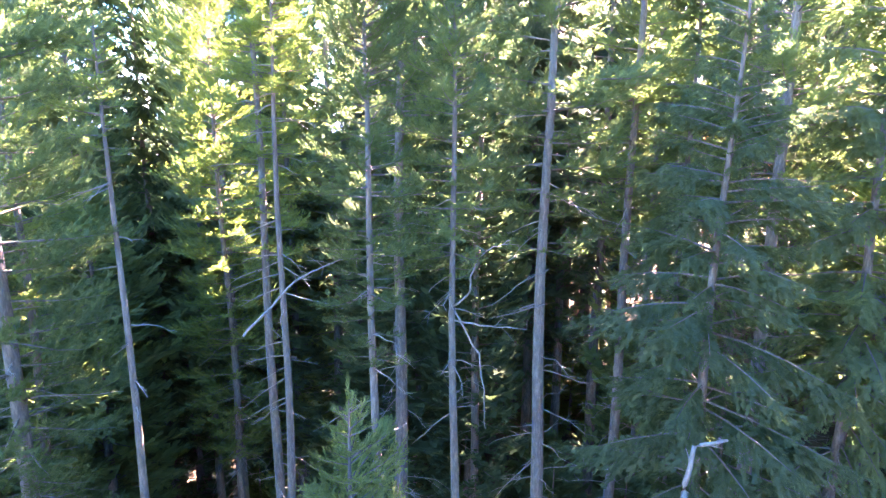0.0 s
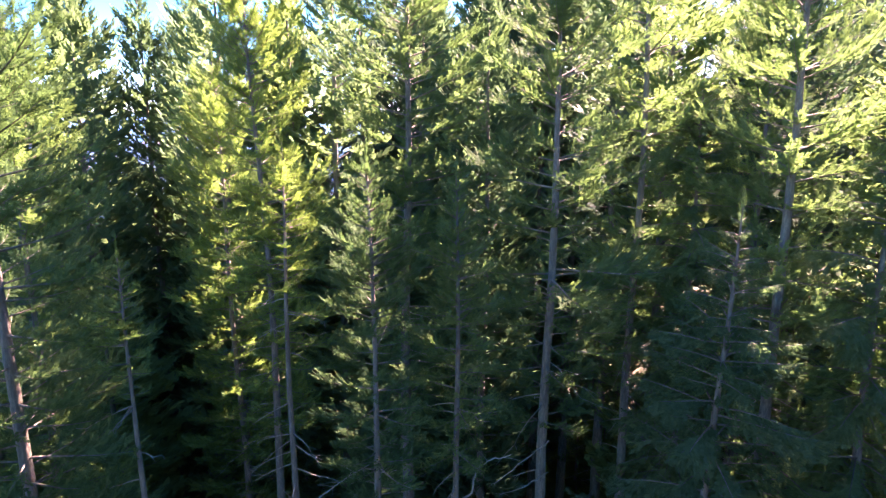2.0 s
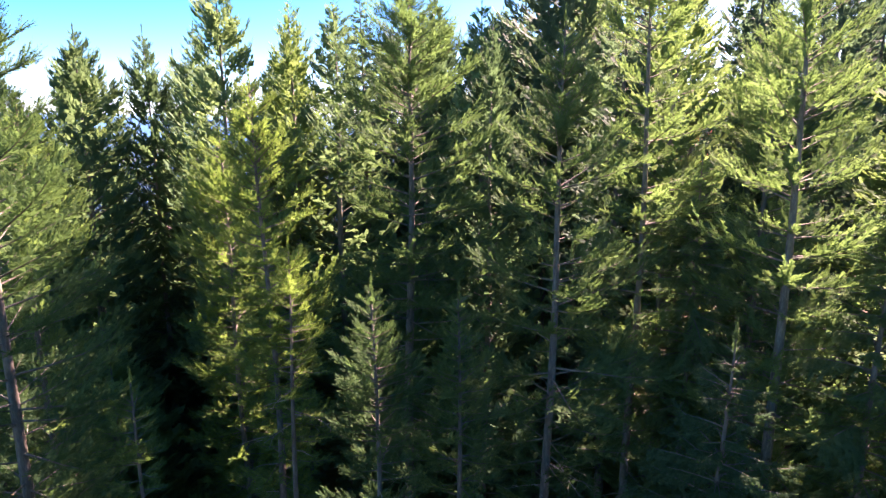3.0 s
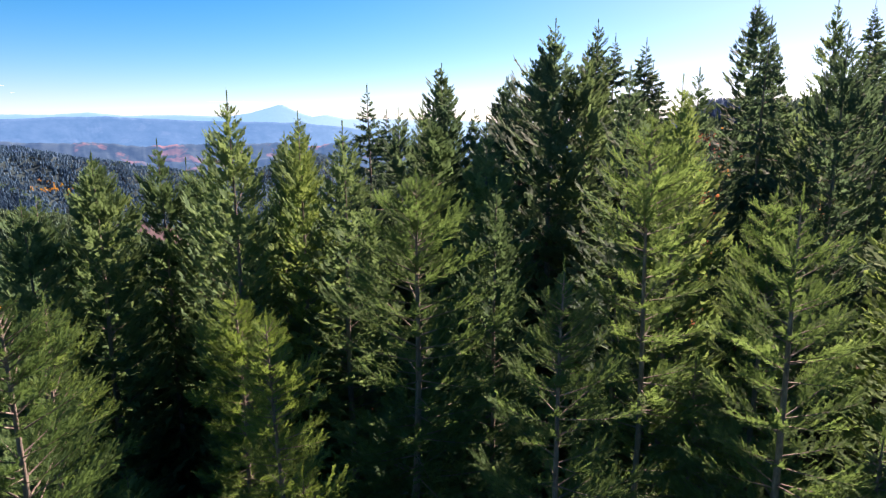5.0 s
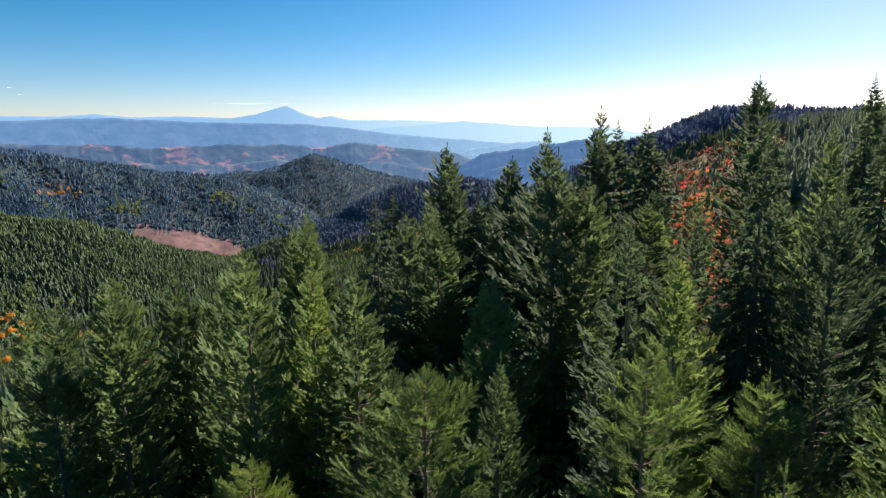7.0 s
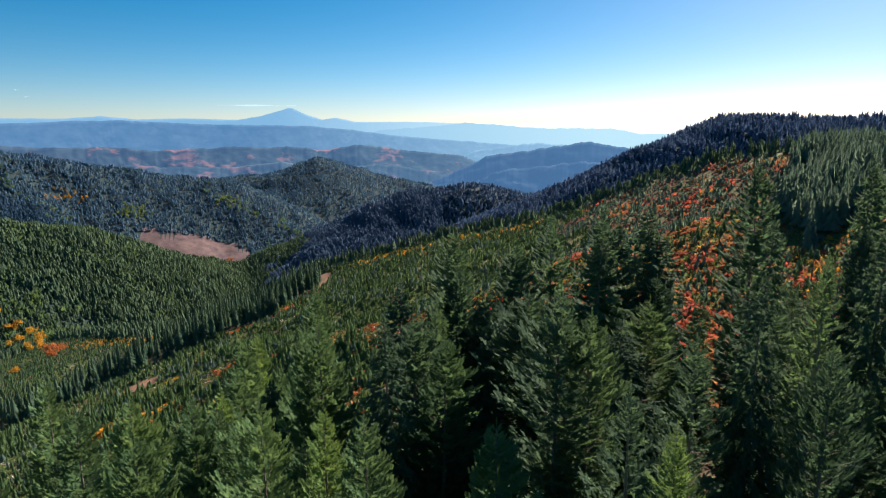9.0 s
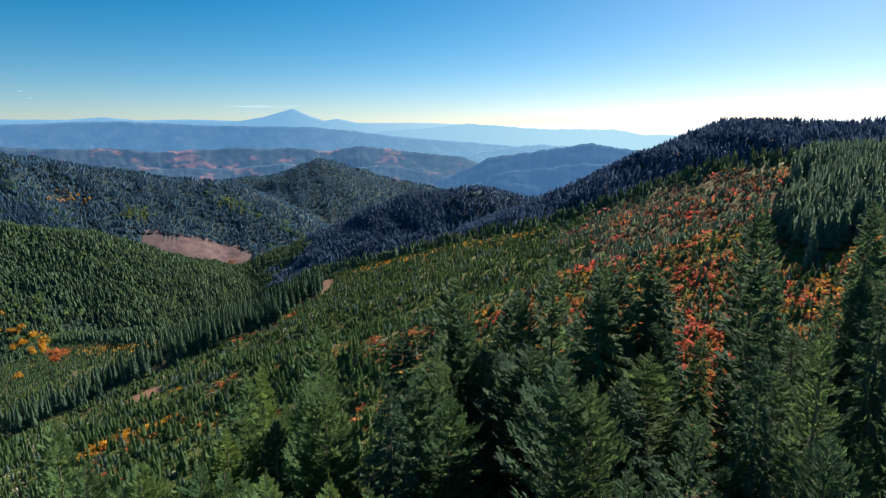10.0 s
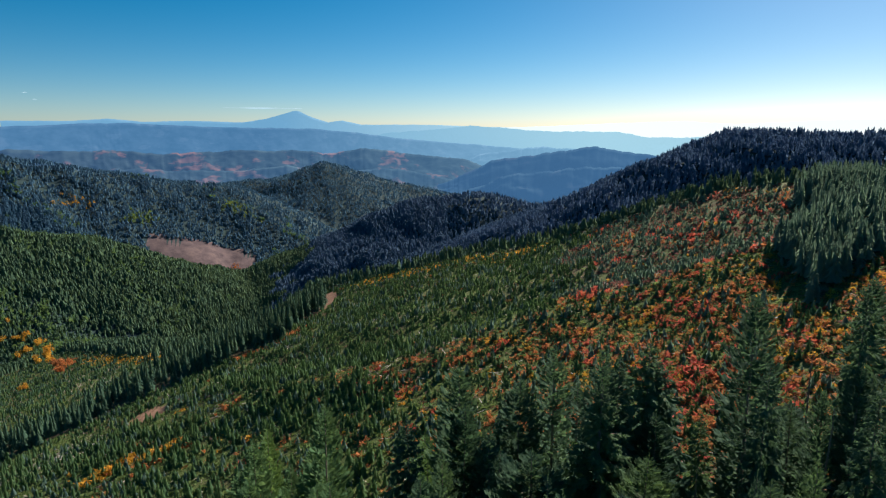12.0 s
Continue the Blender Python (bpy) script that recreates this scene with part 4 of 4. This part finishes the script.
shrubs("red_brush", "red and orange shrubs that line the rib of the slope", 330, 8, lambda x, y: (np.abs(y - rib_y(x)) < 4 + 0.05 * np.abs(x)) & (x > 20), 9, M_RED, 2.0, 2.2)
p = spots(4200, -900, -250, 640, 1400, lambda x, y: (drift(x, y, 150, 9) > 0.3) & (drift(x, y, 40, 8) > 0.2) & ~valley_cut(x, y))
scatter("olive_trees", "olive and yellowing trees among the far conifers", "trees", p, rng.uniform(7, 11, len(p)), rng.uniform(7, 11, len(p)), BUSHES, M_YOUNG)

# saplings under the forest's edge trees
SAPLING = conifer("fir_sapling", dict(seed=77, height=6, spread=1.3, crown_from=0.06, detail="far"), M_NEEDLE_COOL, "small green fir sapling on the forest floor", "sapling", "saplings under the trees")
SAPLING.location = (2.0, 26.0, stand(2.0, 26.0))
count = 0
while count < 100:
    x, y = (rng.uniform(-26, 26), rng.uniform(13, 52)) if count < 60 else (rng.uniform(-2, 14), rng.uniform(16, 58))
    if abs(x) > y * 0.9 or not free_spot(x, y, 1.5):
        continue
    f = rng.uniform(0.5, 1.25)
    ob = copy_thing(SAPLING, pose(0, 0, 0))
    ob.matrix_basis = Matrix.LocRotScale((x, y, stand(x, y)), Euler((0, 0, rng.uniform(0, 6.28))), (f * 1.3, f * 1.3, f))
    placed.append((x, y))
    count += 1


# ---- dead wood ----
def snag(x, y, top, seed):
    """A dead standing tree: grey trunk and short broken limbs."""
    z = stand(x, y)
    gen = np.random.default_rng(seed)
    trunk, _, _, bare = build_conifer(seed, top - z, 2.0, 0.75, "mid", sparse=0.9, dead=70)
    ob = tagged(new("dead_tree"), "bare grey dead fir with short broken limbs", "dead tree", "dead trees at the forest's edge")
    part("trunk", mesh_of("trunk", *trunk, [M_BARK], True), ob)
    for v, t in bare:
        part("dead_limb", mesh_of("dead_limb", v, t, [M_TWIG], True), ob)
    ob.location = (x, y, z)


for k, (x, y, top) in enumerate([(17.3, 39.9, 31.0), (14.2, 50.5, 33.5), (28.5, 43.0, 34.0), (36.0, 58.0, 33.0)]):
    snag(x, y, top, 900 + k)


def dead_branch(name, label, points, thick, twigs, seed):
    """A crooked bare branch with a few side twigs."""
    gen = np.random.default_rng(seed)
    pts = np.array(points, float)
    n = 4 * len(pts)
    key = np.linspace(0, 1, len(pts))
    q = np.stack([np.interp(np.linspace(0, 1, n), key, pts[:, k]) for k in range(3)], -1) + gen.normal(size=(n, 3)) * 0.012
    pieces = [tube(q, np.linspace(thick, thick * 0.35, n), 6)]
    for _ in range(twigs):
        i = int(gen.integers(n // 4, n))
        d = gen.normal(size=3) * (0.16, 0.16, 0.10)
        pieces.append(tube([q[i], q[i] + d * 0.6 + (0, 0, 0.02), q[i] + d * 1.4], (thick * 0.3, thick * 0.22, thick * 0.1), 4))
    return tagged(new(name, mesh_of(name, *joined(pieces), [M_TWIG], True)), label, "dead branch")


dead_branch("broken_branch", "pale broken branch caught among the firs", [(-2.6, 8.6, 16.9), (-2.25, 8.92, 17.25), (-1.87, 9.31, 17.62), (-1.52, 9.68, 17.73), (-0.95, 10.15, 17.85)], 0.022, 14, 1)
dead_branch("bent_branch", "pale bent dead branch on a slim fir trunk", [(0.64, 10.75, 16.6), (0.95, 10.46, 17.01), (0.98, 10.35, 17.41), (1.1, 10.24, 17.74), (1.36, 10.11, 17.94), (1.6, 9.97, 18.09)], 0.024, 9, 2)
dead_branch("bare_branch", "straight bare dead branch on a slim fir trunk", [(0.64, 10.75, 16.42), (1.34, 10.31, 16.43), (1.93, 10.02, 16.46)], 0.021, 4, 3)
dead_branch("bare_branch", "forked bare dead branch on a grey fir trunk", [(2.83, 12.45, 16.95), (2.23, 11.89, 16.89), (1.53, 11.7, 16.41)], 0.018, 6, 4)
dead_branch("bare_branch", "thin bare dead branch on a grey fir trunk", [(2.83, 12.45, 16.2), (2.23, 11.79, 16.28), (1.63, 11.69, 16.15)], 0.016, 6, 5)
dead_branch("hanging_branch", "thin dead branch hanging down from a slim fir", [(0.64, 10.75, 16.7), (1.14, 10.44, 15.82), (1.24, 10.33, 15.19), (1.24, 10.22, 14.45)], 0.022, 4, 6)
dead_branch("leaning_deadwood", "bleached leaning dead stem beside the hemlock", [(3.3, 6.6, 13.2), (4.05, 8.04, 14.54), (4.14, 7.99, 15.33), (4.6, 7.9, 15.45)], 0.06, 6, 7)


# slash: bleached logs and sticks left over the clearing
def stick(seed):
    gen = np.random.default_rng(seed)
    q = np.stack([np.linspace(-0.5, 0.5, 4), gen.normal(size=4) * 0.02, 0.5 + gen.normal(size=4) * 0.1], -1)
    return tube(q, (0.025, 0.024, 0.02, 0.012), 5)


STICKS = [stick(s) for s in range(6)]
p = spots(6500, -250, 200, 62, 330, lambda x, y: (clearing(x, y) | lower_cut(x, y)) & in_view(x, y) & (drift(x, y, 18, 11) > 0.0))
scatter("slash", "bleached logs and sticks left lying in the clearing", "deadwood", p, rng.uniform(0.3, 0.7, len(p)), rng.uniform(1.2, 5.0, len(p)), STICKS, M_WOOD)


# clumps of autumn colour and grey debris that stand out on the slope
def clump(name, label, n, x0, y0, x1, y1, wide, high, material, shapes, low=1.0):
    """Shrubs in a drift along the line from one place to another."""
    u = rng.uniform(0, 1, n)[:, None]
    p = np.array([[x0, y0]]) * (1 - u) + np.array([[x1, y1]]) * u + rng.normal(size=(n, 2)) * wide
    scatter(name, label, "brush", p, rng.uniform(0.6 * high, high, n), rng.uniform(1.2, 3.0, n) * low, shapes, material)


clump("yellow_shrubs", "bright yellow-orange shrubs low on the slope", 60, -94, 144, -89, 154, 2.0, 2.4, M_YELLOW, BUSHES)
clump("yellow_shrubs", "bright yellow-orange shrubs low on the slope", 36, -83, 153, -77, 155, 1.6, 2.2, M_YELLOW, BUSHES)
clump("orange_shrubs", "orange shrubs behind the yellow ones", 26, -89, 154, -71, 147, 4.5, 1.8, M_ORANGE, BUSHES)
clump("orange_shrubs", "orange shrubs along the dark row of trees", 70, -88, 234, -62, 262, 1.4, 1.8, M_ORANGE, BUSHES)
clump("red_shrubs", "bright red shrubs beside the stand of firs", 80, 47, 92, 60, 140, 6.0, 2.0, M_RED, BUSHES)
clump("yellow_shrubs", "olive-yellow shrubs on the open ground by the stand", 110, 66, 96, 100, 130, 9.0, 1.4, M_YELLOW, BUSHES)
clump("yellow_shrubs", "yellow shrubs along the crest", 420, -50, 326, 45, 290, 5.0, 1.6, M_YELLOW, BUSHES)
clump("debris", "grey sticks and slash heaped on the slope", 700, -140, 170, -116, 184, 5.0, 0.7, M_WOOD, STICKS)
clump("debris", "grey sticks and slash on the lower spur", 380, -205, 320, -170, 285, 9.0, 0.6, M_WOOD, STICKS)
clump("debris", "pale sticks and slash along the spur's upper edge", 420, -236, 376, -205, 356, 4.0, 0.8, M_WOOD, STICKS)
clump("orange_shrubs", "orange and rust shrubs below the spur", 40, -276, 402, -250, 382, 4.0, 3.0, M_ORANGE, BUSHES)
clump("yellow_shrubs", "yellow and tan brush along the crest of the lower spur", 300, -236, 374, -150, 296, 3.0, 1.6, M_YELLOW, TUFTS)
clump("yellow_shrubs", "tan and olive shrubs on the sunny slope by the stand", 500, 40, 70, 105, 122, 13.0, 1.1, M_BRUSH, TUFTS)
clump("dry_grass", "tan dry grass and low brush on the sunny slope", 900, 36, 72, 110, 130, 14.0, 0.7, M_DRY, TUFTS)
clump("orange_shrubs", "orange shrubs in the gaps of the forest's edge", 90, 12, 76, 22, 108, 3.0, 1.5, M_ORANGE, BUSHES)
clump("red_shrubs", "red and orange shrubs in the gaps of the forest's edge", 50, 34, 80, 46, 112, 4.0, 1.6, M_RED, BUSHES)
p = spots(6000, -330, -95, 150, 500, lambda x, y: lower_cut(x, y) & (np.sin(strip_d(x, y) / 5.0) > -0.2))
scatter("young_firs", "dark rows of planted firs on the lower spur", "conifers", p, rng.uniform(1.5, 3.6, len(p)), rng.uniform(1.0, 2.0, len(p)), YOUNG_TREES, M_SLOPE)
p = spots(3000, -620, -280, 470, 760, lambda x, y: woods(x, y) & (drift(x, y, 70, 2) > 0.05))
scatter("olive_trees", "olive and yellowing broadleaf trees on the near valley slope", "trees", p, rng.uniform(7, 11, len(p)), rng.uniform(3.5, 6.0, len(p)), TUFTS, M_YOUNG)
clump("yellow_trees", "yellow-orange broadleaf trees high on the far valley slope", 34, -750, 1150, -712, 1170, 11.0, 10.0, M_YELLOW, BUSHES, 3.0)
clump("olive_trees", "olive broadleaf trees among the far conifers", 60, -630, 1160, -600, 1182, 12.0, 10.0, M_BRUSH, BUSHES, 3.2)
clump("olive_trees", "olive broadleaf trees on the ridge above the logged patch", 60, -495, 1322, -452, 1318, 11.0, 10.0, M_BRUSH, BUSHES, 3.2)
clump("orange_trees", "orange and yellow broadleaf trees at the corner of the logged patch", 26, -415, 1148, -414, 1124, 5.0, 7.0, M_ORANGE, BUSHES, 2.2)


# single autumn broadleaf trees where the valley slope meets the open spur
def broadleaf(label, x, y, size, material, seed):
    """A small round-headed tree: a forked stem under an uneven crown of leaf clumps."""
    gen = np.random.default_rng(seed)
    ob = tagged(new("broadleaf_tree"), label, "tree", "autumn trees on the valley slope")
    stems = [tube(np.array([(0, 0, -0.5), (0, 0, 0.3 * size), (0.10 * size * math.cos(a), 0.10 * size * math.sin(a), 0.75 * size)]), (0.03 * size, 0.022 * size, 0.008 * size), 5) for a in (0.4, 2.6, 4.4)]
    part("trunk", mesh_of("trunk", *joined(stems), [M_BARK], True), ob)
    clumps = []
    for _ in range(7):
        c = gen.normal(size=3) * (0.20, 0.20, 0.14) * size + (0, 0, 0.58 * size)
        v, t = bush(int(gen.integers(9999)), 55, 0.11)
        clumps.append((v * (0.5 * size * gen.uniform(0.7, 1.2)) + c, t))
    part("crown", mesh_of("crown", *joined(clumps), [material]), ob)
    ob.location = (x, y, stand(x, y))


for k, (x, y, size) in enumerate([(-388, 494, 7.4), (-381, 499, 6.2), (-374, 502, 9.8), (-360, 500, 9.7), (-361, 486, 8.4), (-363, 478, 7.1), (-308, 436, 9.5), (-311, 427, 7.3), (-287, 406, 6.9), (-251, 331, 5.0), (-397, 516, 6.3)]):
    broadleaf("yellow autumn broadleaf tree on the wooded valley slope", x, y, size, M_YELLOW, 500 + k)
for k, (x, y, size) in enumerate([(-259, 374, 7.2), (-243, 357, 6.9), (-246, 368, 5.3), (-275, 394, 5.7), (-241, 350, 5.1)]):
    broadleaf("orange autumn broadleaf tree below the open spur", x, y, size, M_ORANGE, 540 + k)
